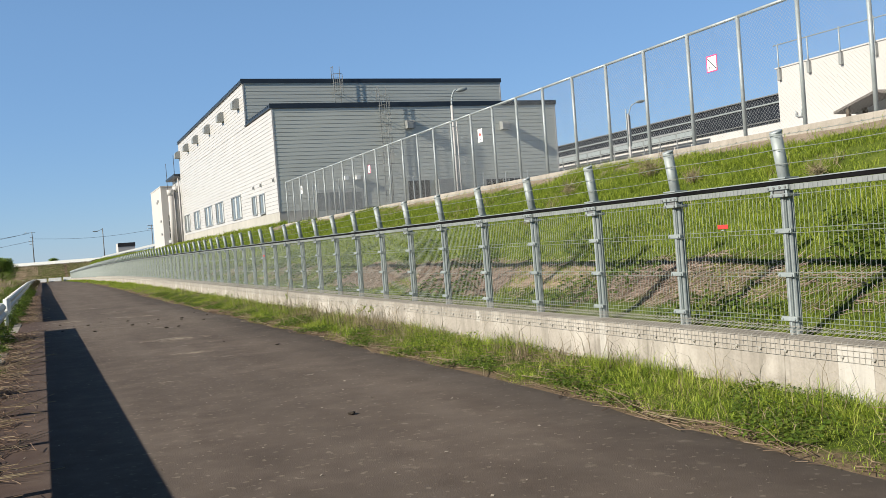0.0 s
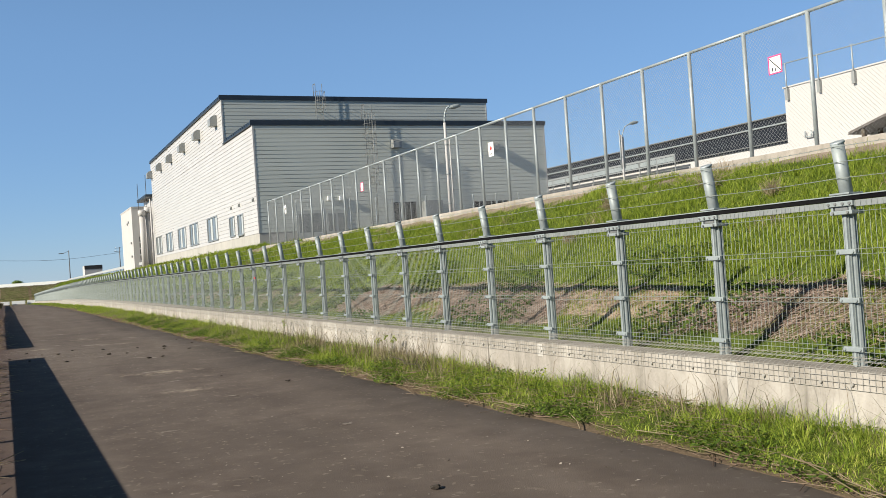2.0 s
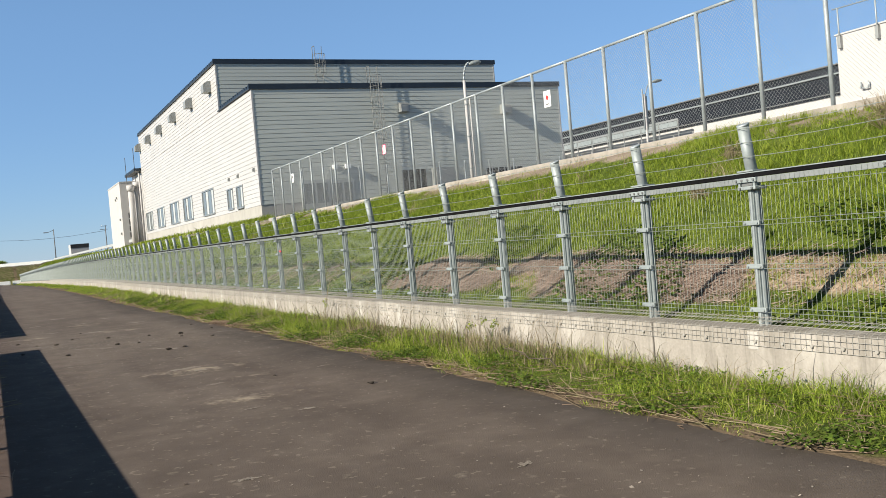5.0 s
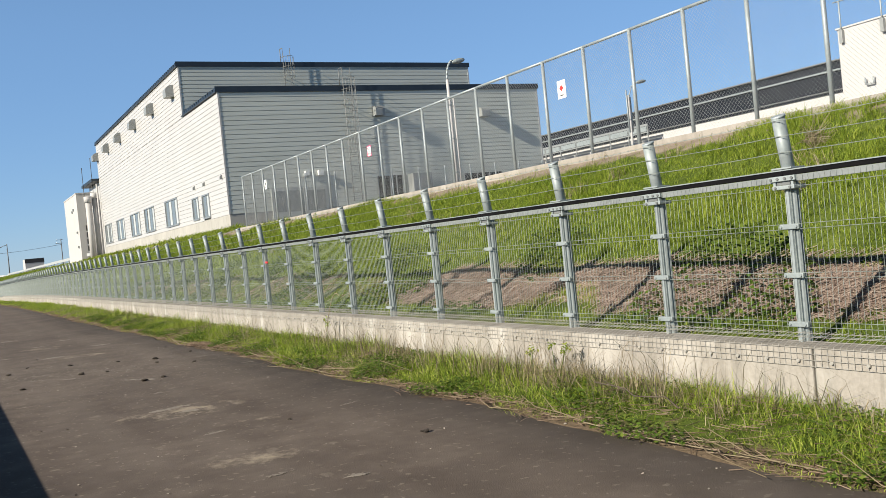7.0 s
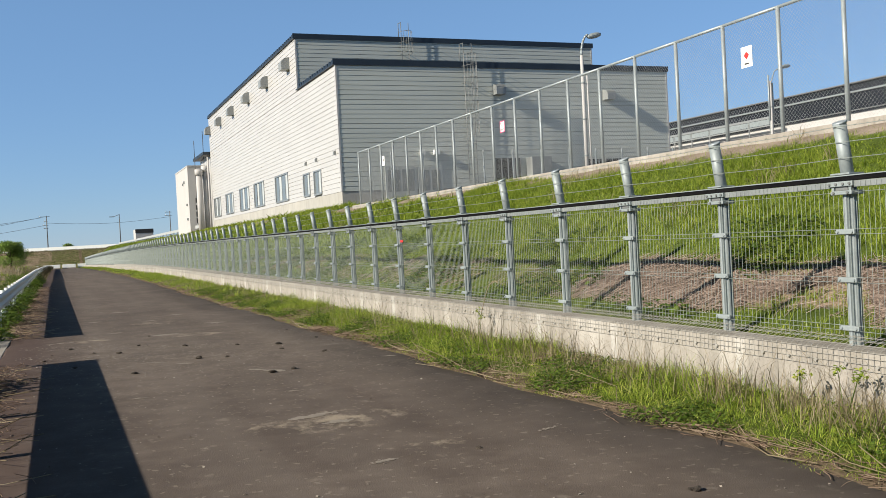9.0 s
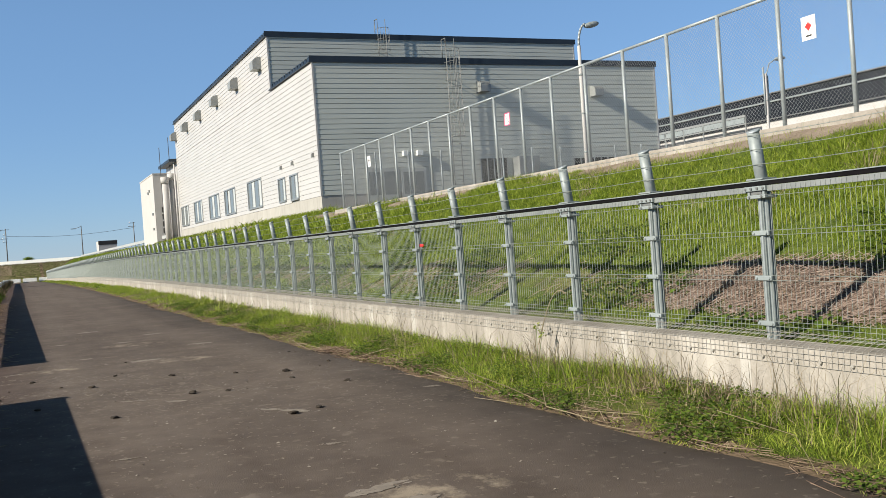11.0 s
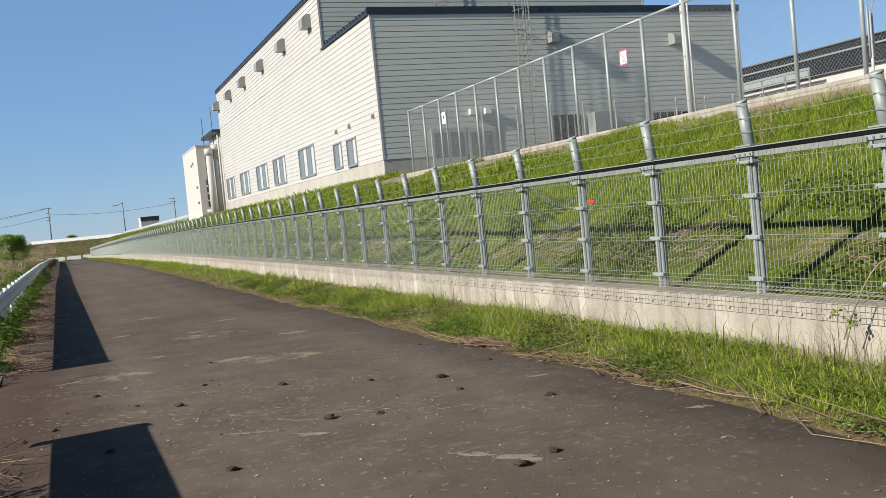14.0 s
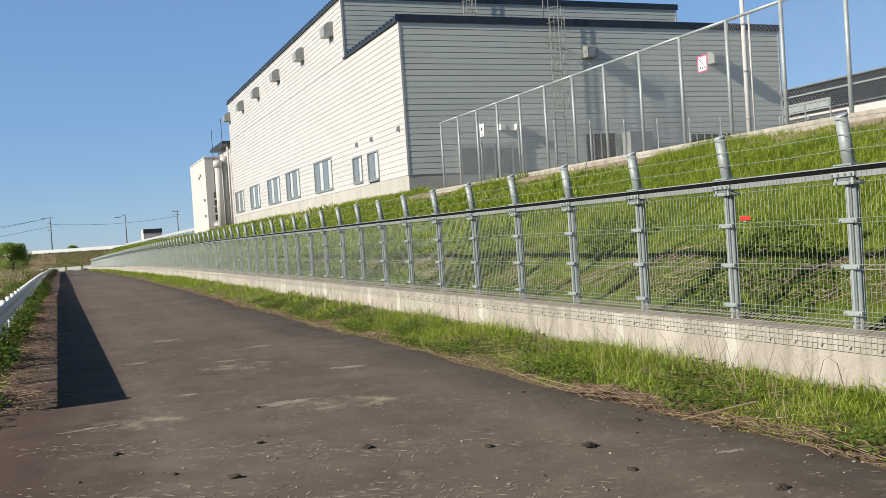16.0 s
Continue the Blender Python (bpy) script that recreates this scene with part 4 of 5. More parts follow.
# ---- signs on the chain-link fence ----
def sign(y, z0, z1, w, style):
    a = anchor("warning_sign", UX - 0.055, y, (z0 + z1) / 2, "white warning sign plate tied to the chain-link fence", "sign", "signs on the fence")
    h = (z1 - z0) / 2
    part("plate", boxed(-0.006, 0.0, -w / 2, w / 2, -h, h), SIGNWHITE, a)
    if style == "ban":
        bm = bmesh.new()
        t = 0.022
        for q in ((-w / 2, w / 2, h - t, h), (-w / 2, w / 2, -h, -h + t), (-w / 2, -w / 2 + t, -h + t, h - t), (w / 2 - t, w / 2, -h + t, h - t)):
            block(bm, -0.011, -0.007, q[0], q[1], q[2], q[3])
        part("border", bm, PINK, a, "magenta border")
        bm = bmesh.new()
        prism(bm, [(w / 2 - 0.03, h - 0.03), (w / 2 - 0.03, h - 0.055), (-w / 2 + 0.03, -h + 0.03), (-w / 2 + 0.03, -h + 0.055)], "x", -0.011, -0.007)
        part("stroke", bm, BLACK, a)
        part("print", boxed(-0.0105, -0.007, 0.05, 0.075, -0.11, -0.05), BLACK, a)
        part("print", boxed(-0.0105, -0.007, -0.01, 0.012, -0.11, -0.06), BLACK, a)
    else:
        bm = bmesh.new()
        prism(bm, [(0, 0.10), (0.07, 0.03), (0, -0.05), (-0.07, 0.03)], "x", -0.011, -0.007)
        part("symbol", bm, RED if style == "red" else BLACK, a)
        part("print", boxed(-0.0105, -0.007, -0.06, 0.06, -0.14, -0.115), BLACK, a)
    for s in (-1, 1):
        part("tie", boxed(0.0, 0.012, s * w * 0.4 - 0.01, s * w * 0.4 + 0.01, h - 0.03, h - 0.01), BLACK, a)


sign(14.06, 4.43, 4.75, 0.31, "ban")
sign(24.56, 4.39, 4.78, 0.30, "red")
sign(34.92, 4.45, 4.78, 0.30, "ban")
sign(45.69, 4.44, 4.83, 0.30, "black")
for y in (6.53, 26.44):
    a = anchor("red_tag", FX - 0.066, y, 1.49, "small red plastic tag clipped to the fence wires", "tag", "tags on the fence")
    part("plate", boxed(-0.004, 0.004, -0.07, 0.07, -0.019, 0.019, bevel=0.003), RED, a)
    part("clip", boxed(-0.008, 0.012, -0.02, 0.02, -0.035, -0.027), GALV, a)


# ---- guardrails ----
def guardrail(y0, y1, group, lift=0.0):
    x = -0.87 - 0.0055 * y0 + lift
    a = anchor("guardrail", x, y0, 0, "white corrugated steel guardrail beside the lane", "guardrail", group)
    a.matrix_basis = pose(x, y0, 0, 0, 0, 0.315)
    h0, h1 = 0.46, 0.80 + lift
    prof = [(0.0, h0), (0.05, h0 + 0.05), (0.05, h0 + 0.11), (0.0, h0 + 0.16), (0.0, h0 + 0.19), (0.05, h0 + 0.23), (0.05, h0 + 0.29), (0.0, h1)]
    outline = prof + [(u - 0.006, v) for u, v in reversed(prof)]
    drop = lambda y: float(sag(y0) + (sag(y1) - sag(y0)) * y / (y1 - y0))
    bm = prism(bmesh.new(), outline, "y", 0, y1 - y0)
    for v in bm.verts:
        v.co.z += drop(v.co.y)
    part("beam", bm, RAILGREY, a)
    for e, s in ((0.0, -1), (y1 - y0, 1)):
        bm = bmesh.new()
        arc = [(0.03 - 0.09 * (1 - math.cos(q)), e + s * 0.16 * math.sin(q)) for q in np.linspace(0, math.pi, 9)]
        inner = [(u * 0.94 - 0.002, e + (v - e) * 0.93) for u, v in arc]
        prism(bm, arc + inner[::-1], "z", h0 - 0.01 + drop(e), h1 + 0.01 + drop(e))
        part("end_cap", bm, RAILWHITE, a)
    n = int((y1 - y0 - 0.6) / 2)
    p = None
    for k in range(n + 1):
        y = 0.3 + 2 * k
        if p is None:
            p = part("post", tube(bmesh.new(), (-0.12, 0, -0.2), (-0.12, 0, 0.79), 0.057, 10), RAILWHITE, a)
            p.location = (0, y, drop(y))
            c = part("bracket", boxed(-0.07, -0.008, -0.035, 0.035, 0.55, 0.70, bevel=0.005), GALV, p)
        else:
            o = again(p, a, pose(0, y, drop(y)))
            again(c, o, pose(0, 0, 0))


guardrail(-9.7, 24.85, "guardrails of the lane", 0.025)
guardrail(29.75, 76.5, "guardrails of the lane")
for y in (78.0, 118.0, 158.0):
    guardrail(y, y + 39.6, "guardrails of the lane")

# ---- far end ----
for x0, x1 in ((-40, -4.2), (-3.8, -0.3), (0.1, 2.9), (3.3, 5.3)):
    a = anchor("far_barrier", x0, 234, -1.45, "low white barrier across the end of the lane", "barrier", "barriers at the end")
    a.matrix_basis = pose(x0, 234, -1.45, 0, 0, -9)
    part("beam", boxed(0, x1 - x0, 0, 0.25, 0.12, 0.92, bevel=0.05), RAILWHITE, a)
    part("foot", boxed(0.2, x1 - x0 - 0.2, -0.1, 0.35, -0.05, 0.2), CONCRETE, a)
a = anchor("far_guardrail", -60, 292, 2.7, "white guardrail along a raised road", "guardrail")
a.matrix_basis = pose(-60, 292, 2.7, 0, 0, -20)
part("beam", boxed(0, 86, 0, 0.1, 0.15, 1.05), RAILWHITE, a)
for k in range(22):
    part("post", boxed(4 * k, 4 * k + 0.12, 0.1, 0.25, -0.1, 0.8), RAILWHITE, a)
a = anchor("yard_guardrail", 12.3, 99, 3.1, "white guardrail along the top of the bank", "guardrail")
part("beam", boxed(-0.05, 0.05, 0, 135, 0.32, 0.62), RAILGREY, a)
for k in range(34):
    part("post", boxed(0.05, 0.17, 4 * k, 4 * k + 0.12, -0.1, 0.6), RAILWHITE, a)


def pole(x, y, z, h, arms):
    a = anchor("utility_pole", x, y, z, "grey utility pole with crossarms", "utility pole")
    part("shaft", tube(bmesh.new(), (0, 0, 0), (0, 0, h), 0.15, 8, 0.10), POLE, a)
    for dz, w in arms:
        part("crossarm", boxed(-w, w * 0.4, -0.06, 0.06, h - dz, h - dz + 0.12), POLE, a)
        part("insulator", tube(bmesh.new(), (-w * 0.8, 0, h - dz + 0.1), (-w * 0.8, 0, h - dz + 0.35), 0.07, 6), SIGNWHITE, a)
    return a


pole(-3.1, 275, 2.7, 9.4, ((0.3, 2.0), (1.6, 0.6), (2.6, 1.0), (3.4, 0.8)))
lamp = pole(15.0, 275, 2.7, 9.2, ())
part("arm", tube(bmesh.new(), (0, 0, 9.0), (-1.4, 0, 8.5), 0.07, 6), POLE, lamp)
part("lamp_head", boxed(-2.6, -1.3, -0.2, 0.2, 8.35, 8.55, bevel=0.05), POLE, lamp)
pole(28.2, 275, 2.7, 9.4, ((0.3, 1.2), (1.2, 1.4)))
bm = bmesh.new()
for (x0, z0), (x1, z1) in (((-42, 7.6), (-4.4, 11.7)), ((-42, 6.2), (-3.5, 9.6)), ((-3.2, 10.2), (28.2, 10.6)), ((-42, 9.2), (-3.9, 11.7))):
    pts = [(x0 + (x1 - x0) * k / 10, 275, z0 + (z1 - z0) * k / 10 - 0.9 * math.sin(math.pi * k / 10)) for k in range(11)]
    path_tube(bm, pts, 0.035, 4)
tagged(part("power_lines", bm, BLACK), "thin dark overhead power lines between poles", "cable")

fb = anchor("far_house", 14.0, 205, 2.6, "small white flat-roofed building with a dark band", "building")
part("wall", boxed(0, 3.4, 0, 6, -1.2, 3.3), WHITE, fb)
part("dark_band", boxed(-0.05, 3.45, -0.05, 0, 2.55, 3.35), DARK, fb, "dark glazed band")
part("window", boxed(1.0, 2.2, -0.05, 0, 1.0, 1.5), DARK, fb)


# ---- grass, weeds and straw ----
rng = np.random.default_rng(7)


def blades(name, x, y, height, width, lean, material, label, category, z=None, kind="stuff", away=None):
    """Bent blades, one island each, standing on the ground at x, y."""
    n = len(x)
    x = x + bend(y)
    z = lie(x, y) - 0.02 if z is None else z
    base = np.stack((x, y, z), -1)
    a, b = rng.uniform(0, 6.283, n) if away is None else away, rng.uniform(0, 6.283, n)
    out = np.stack((np.cos(a), np.sin(a), np.zeros(n)), -1)
    side = np.stack((np.cos(b), np.sin(b), np.zeros(n)), -1) * (width * rng.uniform(0.6, 1.2, n))[:, None]
    h = np.asarray(height)
    ln = lean * rng.uniform(0.3, 1.5, n)
    up = np.array((0, 0, 1.0))
    mid = base + out * (h * ln * 0.3)[:, None] + up * (h * np.clip(0.75 - 0.25 * ln, 0.05, 0.6))[:, None]
    tip = base + out * (h * ln)[:, None] + up * (h * np.clip(1.05 - 0.35 * ln, 0.08, 1))[:, None]
    v = np.stack((base - side, base + side, mid + side * 0.7, mid - side * 0.7, tip), 1).reshape(-1, 3)
    i = np.arange(n) * 5
    loops = np.stack((i, i + 1, i + 2, i + 3, i + 3, i + 2, i + 4), -1).ravel()
    ob = raw_mesh(name, v, loops, np.tile((4, 3), n), material)
    return tagged(ob, label, category, "", kind)


def stalks(name, x, y, z, angle, length, r, material, label, category, slope=0.0):
    """Dry stalks lying about: bent three-sided rods, one island each."""
    n = len(x)
    d = np.stack((np.cos(angle), np.sin(angle), slope * np.cos(angle)), -1)
    s = np.stack((-np.sin(angle), np.cos(angle), np.zeros(n)), -1)
    c = np.stack((x, y, z), -1)
    bend, tilt = rng.normal(0, 0.12, n) * length, rng.normal(0, 0.10, n) * length
    rings = []
    for f in (-0.5, 0.0, 0.5):
        o = c + d * (f * length)[:, None] + s * (bend * (0.25 - f * f) * 4)[:, None]
        o[:, 2] += np.abs(tilt) * (f + 0.5)
        for q in (1.571, 3.665, 5.760):
            rings.append(o + s * (r * math.cos(q))[:, None] + np.array((0, 0, 1.0)) * (r * math.sin(q))[:, None])
    v = np.stack(rings, 1).reshape(-1, 3)
    quads = [(3 * a + k, 3 * a + (k + 1) % 3, 3 * a + 3 + (k + 1) % 3, 3 * a + 3 + k) for a in (0, 1) for k in range(3)]
    loops = (np.arange(n)[:, None] * 9 + np.array(quads).ravel()[None, :]).ravel()
    return tagged(raw_mesh(name, v, loops, np.full(n * 6, 4), material), label, category, "", "stuff")


def leafage(name, pts, size, material, flat=0.5):
    """Loose leaves: folded diamonds turned all ways."""
    n = len(pts)
    a, t = rng.uniform(0, 6.283, n), rng.uniform(-1, 1, n) * flat
    d = np.stack((np.cos(a) * np.cos(t), np.sin(a) * np.cos(t), np.sin(t)), -1)
    s = np.stack((-np.sin(a), np.cos(a), rng.uniform(-0.6, 0.6, n)), -1)
    L = (size * rng.uniform(0.6, 1.3, n))[:, None]
    v = np.stack((pts, pts + d * L * 0.5 + s * L * 0.32, pts + d * L + np.array((0, 0, -0.15)) * L, pts + d * L * 0.5 - s * L * 0.32), 1).reshape(-1, 3)
    i = np.arange(n) * 4
    return raw_mesh(name, v, np.stack((i, i + 1, i + 2, i + 3), -1).ravel(), np.full(n, 4), material)


def scatter(n, x0, x1, y0, y1):
    return rng.uniform(x0, x1, n), rng.uniform(y0, y1, n)


def clumpy(x, y, s=1.0):
    return 0.5 + 0.28 * np.sin(2.3 * s * x + 1.9 * np.sin(1.1 * s * y)) + 0.28 * np.sin(1.7 * s * y + 1.3 * np.sin(2.1 * s * x))


def tufted(n, per, spread, x0, x1, y0, y1):
    """Blade feet gathered in tufts, with the way each leans and its tuft's vigour."""
    cx, cy = scatter(n // per, x0, x1, y0, y1)
    vig = rng.uniform(0.35, 1.35, len(cx)) ** 1.3
    q, r = rng.uniform(0, 6.283, len(cx) * per), np.abs(rng.normal(0, spread, len(cx) * per))
    vg = np.repeat(vig, per)
    return np.repeat(cx, per) + np.cos(q) * r, np.repeat(cy, per) + np.sin(q) * r, q, vg


def verge_tufts(n, y0, y1, wide, spread):
    x, y, q, vg = tufted(n, 18, spread, 4.3, 5.66, y0, y1)
    keep = (x > edge_right(y) - 0.15 + 0.2 * clumpy(y, x, 1.7)) & (x < 5.67)
    x, y, q, vg = x[keep], y[keep], q[keep], vg[keep]
    t = np.clip((x - edge_right(y)) / 1.1, 0, 1)
    h = (0.05 + 0.10 * t) * vg * rng.uniform(0.35, 1.45, len(x)) * (0.45 + 0.95 * clumpy(x, y, 1.1))
    return x, y, h, np.full(len(x), wide), q


def verge_band(n, y0, y1, wide):
    x, y = scatter(n, 4.3, 5.67, y0, y1)
    edge = edge_right(y)
    keep = (x > edge - 0.10 + 0.22 * clumpy(y, x, 1.7) - 0.1) & (rng.random(n) < 0.35 + 0.8 * clumpy(x, y, 2.0))
    x, y = x[keep], y[keep]
    t = np.clip((x - edge_right(y)) / 1.2, 0, 1)
    h = (0.05 + 0.15 * t ** 0.8) * rng.uniform(0.5, 1.5, len(x)) * (0.7 + 0.6 * clumpy(x, y, 0.8))
    return x, y, h, np.full(len(x), wide)


bands = [verge_tufts(190000, 1, 36, 0.0030, 0.045), verge_tufts(40000, 36, 75, 0.009, 0.06), verge_tufts(16000, 75, 232, 0.025, 0.1)]
x, y, h, w, q = (np.concatenate([b[k] for b in bands]) for k in range(5))
blades("verge_grass", x, y, h, w, 1.15, VERGE, "rough tufted green grass between the lane and the wall", "grass", away=q)

# dry blades and mown straw among it
x, y, h, w = verge_band(30000, 1, 60, 0.003)
keep = rng.random(len(x)) < 0.45 + 0.5 * (clumpy(x + 3, y, 0.6) > 0.6)
blades("dry_grass", x[keep], y[keep], h[keep] * 0.95, w[keep], 1.0, STRAW, "dry straw-coloured grass in the verge", "grass")
n = 4600
x, y = scatter(n, 4.45, 5.6, 1, 45)
keep = (x > edge_right(y)) & (clumpy(x + 5, y * 0.8, 0.8) > 0.44)
x, y = x[keep], y[keep]
stalks("verge_thatch", x, y, lie(x, y) + rng.uniform(0.01, 0.07, len(x)), rng.uniform(0, 6.283, len(x)), rng.uniform(0.06, 0.24, len(x)), rng.uniform(0.0012, 0.003, len(x)), THATCH, "dead thatch lying in the verge grass", "straw")
y = np.concatenate((rng.uniform(1, 55, 900), rng.normal(25.0, 0.9, 330), rng.normal(26.7, 0.22, 420), rng.normal(16.4, 1.1, 230), rng.normal(12.2, 1.0, 90), rng.normal(6.0, 0.9, 120)))
x = edge_right(y) + rng.normal(0.06, 0.10, len(y))
stalks("mown_straw", x, y, 0.0 + rng.uniform(0.0, 0.03, len(y)), rng.normal(1.571, 0.9, len(y)), rng.gamma(1.6, 0.07, len(y)) + 0.04, rng.uniform(0.0015, 0.004, len(y)), THATCH, "loose straw and stalks lying along the lane's edge", "straw")
y = rng.uniform(4, 36, 78)
stalks("long_reeds", edge_right(y) + rng.normal(0.02, 0.07, len(y)), y, np.full(len(y), 0.02), rng.normal(1.571, 0.25, len(y)), rng.uniform(0.35, 1.15, len(y)), rng.uniform(0.0028, 0.005, len(y)), STRAW, "long pale reeds fallen along the lane's edge", "straw")
# dry brush leaning on the wall
cx, cy = rng.uniform(5.15, 5.6, 58), np.concatenate((rng.normal(9.2, 1.0, 10), rng.normal(15.6, 1.3, 34), rng.normal(20.4, 1.6, 14)))
x, y = np.repeat(cx, 26) + rng.normal(0, 0.06, 1508), np.repeat(cy, 26) + rng.normal(0, 0.08, 1508)
x = np.minimum(x, 5.66)
blades("dry_brush", x, y, rng.uniform(0.12, 0.36, len(x)), np.full(len(x), 0.004), 1.0, STRAW, "dry brush among the grass by the wall", "grass")

# tall pale stems, singly and in sheaves, some hanging over the wall
cy = np.concatenate((rng.normal(15.6, 1.7, 26), rng.normal(21.0, 1.8, 12), rng.normal(26.6, 1.2, 8), rng.uniform(4, 40, 26)))
cx = rng.uniform(4.95, 5.5, len(cy))
x, y = np.repeat(cx, 7) + rng.normal(0, 0.07, len(cx) * 7), np.repeat(cy, 7) + rng.normal(0, 0.10, len(cx) * 7)
x = np.minimum(x, 5.62)
blades("pale_stems", x, y, rng.uniform(0.28, 0.78, len(x)), np.full(len(x), 0.0026), 0.75, STRAW, "tall pale dry stems standing along the wall", "weeds")

# tall dead stems against the wall
y = np.concatenate((rng.normal(15.4, 1.3, 150), rng.normal(20.4, 1.7, 190), rng.normal(9.0, 1.0, 40), rng.uniform(3, 45, 160), rng.normal(26.5, 0.6, 25)))
x = rng.uniform(5.0, 5.6, len(y))
blades("dead_stems", x, y, rng.uniform(0.3, 0.62, len(y)), np.full(len(y), 0.0032), 0.6, SCRUB, "tall dead weed stems by the wall", "weeds")

# low leafy weeds
x, y, h, w = verge_band(95000, 1, 45, 0.01)
keep = clumpy(x + 1.7, y, 1.6) > 0.5
p = np.stack((x, y, 0.03 + np.minimum(h * rng.uniform(0.2, 0.75, len(h)), 0.12)), -1)[keep]
tagged(leafage("verge_weeds", p, 0.038, WEED), "low leafy weeds in the verge", "weeds", "", "stuff")


def mown(y):
    """How much dead grass lies along the bank."""
    return 0.12 + 0.88 * smooth(6.5, 11.5, y) * (1 - smooth(20.0, 25.5, y))


def bank_band(n, y0, y1, wide, tall):
    x, y, q, vg = tufted(n, 14, wide * 12, 6.0, 13.25, y0, y1)
    crest = np.where(y > 49.6, 13.22, 12.04)
    low = np.clip(1.2 - np.abs(x - 6.95) / 0.66, 0, 1) * (clumpy(x, y, 0.55) > 0.46) * mown(y)
    top = (y < 52) * np.clip(1.75 - np.abs(x - 12.05) / 0.72, 0, 1) * (0.12 + 0.86 * (clumpy(x * 0.3, y, 0.4) > 0.42))
    keep = (rng.random(len(x)) > np.maximum(low * 0.93, top)) & (x > 5.99) & (x < crest)
    x, y, q, vg = x[keep], y[keep], q[keep], vg[keep]
    h = tall * (0.4 + 0.6 * vg) * rng.uniform(0.6, 1.25, len(x)) * (0.55 + 0.7 * clumpy(x, y, 0.7)) * (0.55 + 0.45 * smooth(7.4, 8.3, x))
    return x, y, h, np.full(len(x), wide), q


bands = [bank_band(365000, 2, 36, 0.0042, 0.17), bank_band(80000, 36, 62, 0.011, 0.22), bank_band(46000, 62, 236, 0.03, 0.26)]
x, y, h, w, q = (np.concatenate([b[k] for b in bands]) for k in range(5))
blades("bank_grass", x, y, h, w, 0.8, GRASS, "lush green grass on the bank", "grass", away=q)
x, y = scatter(120000, 6.45, 7.75, 2, 48)
keep = rng.random(len(x)) < np.clip(1.25 - np.abs(x - 6.95) / 0.58, 0, 1) * np.where(clumpy(x, y, 0.55) > 0.46, 1, 0.08) * mown(y)
x, y = x[keep], y[keep]
pile = 0.16 * np.clip(clumpy(x + 2, y, 1.3) - 0.25, 0, 1) * np.clip(1.2 - np.abs(x - 7.05) / 0.6, 0, 1)
stalks("bank_straw", x, y, lie(x, y) + 0.01 + pile * rng.uniform(0.3, 1.0, len(x)), rng.uniform(0, 6.283, len(x)), rng.uniform(0.06, 0.24, len(x)), rng.uniform(0.0018, 0.0042, len(x)), DEAD, "dead mown grass lying in piles low on the bank", "straw", 0.44)
x, y = scatter(420, 8.6, 11.9, 6, 46)
keep = clumpy(x, y * 0.6, 0.9) > 0.72
c = np.stack((x, y), -1)[keep][:42]
x, y = np.repeat(c[:, 0], 26) + rng.normal(0, 0.10, len(c) * 26), np.repeat(c[:, 1], 26) + rng.normal(0, 0.14, len(c) * 26)
blades("dry_tufts", x, y, rng.uniform(0.18, 0.42, len(x)), np.full(len(x), 0.005), 0.9, STRAW, "dry pale tufts standing in the bank's grass", "grass")
x, y = scatter(48000, 6.05, 8.4, 3, 50)
keep = clumpy(x + 0.7, y + 2, 0.9) > 0.58
x, y = x[keep], y[keep]
tagged(leafage("bank_weeds", np.stack((x, y, lie(x, y) + rng.uniform(0.02, 0.16, len(x))), -1), 0.07, WEED), "leafy weeds low on the bank", "weeds", "", "stuff")


def left_band(n, y0, y1, wide):
    x, y = scatter(n, -2.6, -0.62, y0, y1)
    gap = (y > 25.5) & (y < 29.8) & (x > -1.3)
    keep = ~gap & (x < edge_left(y) - 0.09 + 0.24 * clumpy(y, x, 1.3)) & (rng.random(n) < 0.3 + clumpy(x, y, 1.2))
    x, y = x[keep], y[keep]
    h = (0.10 + 0.16 * smooth(-1.0, -1.6, x)) * rng.uniform(0.5, 1.5, len(x)) * (0.6 + 0.7 * clumpy(x, y, 0.8))
    return x, y, h, np.full(len(x), wide)


bands = [left_band(50000, 6, 45, 0.005), left_band(26000, 45, 110, 0.012), left_band(9000, 110, 232, 0.03)]
blades("roadside_grass", *(np.concatenate([b[k] for b in bands]) for k in range(4)), 0.8, GRASS, "rough grass under the guardrail", "grass")
x, y, h, w = left_band(110000, 8, 75, 0.01)
keep = clumpy(x, y + 4, 0.8) > 0.36
p = np.stack((x, y, 0.03 + rng.uniform(0.02, 0.62, len(x)) * clumpy(x, y, 0.7) * smooth(-0.62, -1.05, x)), -1)[keep]
tagged(leafage("roadside_weeds", p, 0.085, WEED), "leafy weeds under the guardrail", "weeds", "", "stuff")
x, y, h, w = left_band(9000, 4, 60, 0.004)
x2, y2 = scatter(700, -1.9, -0.85, 1, 24.5)
x, y, h, w = np.concatenate((x, x2)), np.concatenate((y, y2)), np.concatenate((h * 1.9, rng.uniform(0.2, 0.85, 700))), np.concatenate((w, np.full(700, 0.005)))
blades("roadside_straw", x, y, h, w, 0.8, STRAW, "dry stems under the guardrail", "grass")
x, y = scatter(5200, -2.4, -0.85, 62, 215)
keep = clumpy(x, y * 0.5, 0.6) > 0.3
x, y = x[keep], y[keep]
blades("rail_scrub", x, y, rng.uniform(0.35, 1.0, len(x)) * smooth(55, 95, y), np.full(len(x), 0.03), 0.5, SCRUB, "brown dry brush grown over the guardrail", "scrub")
x, y = scatter(60000, -60, -2.4, 30, 232)
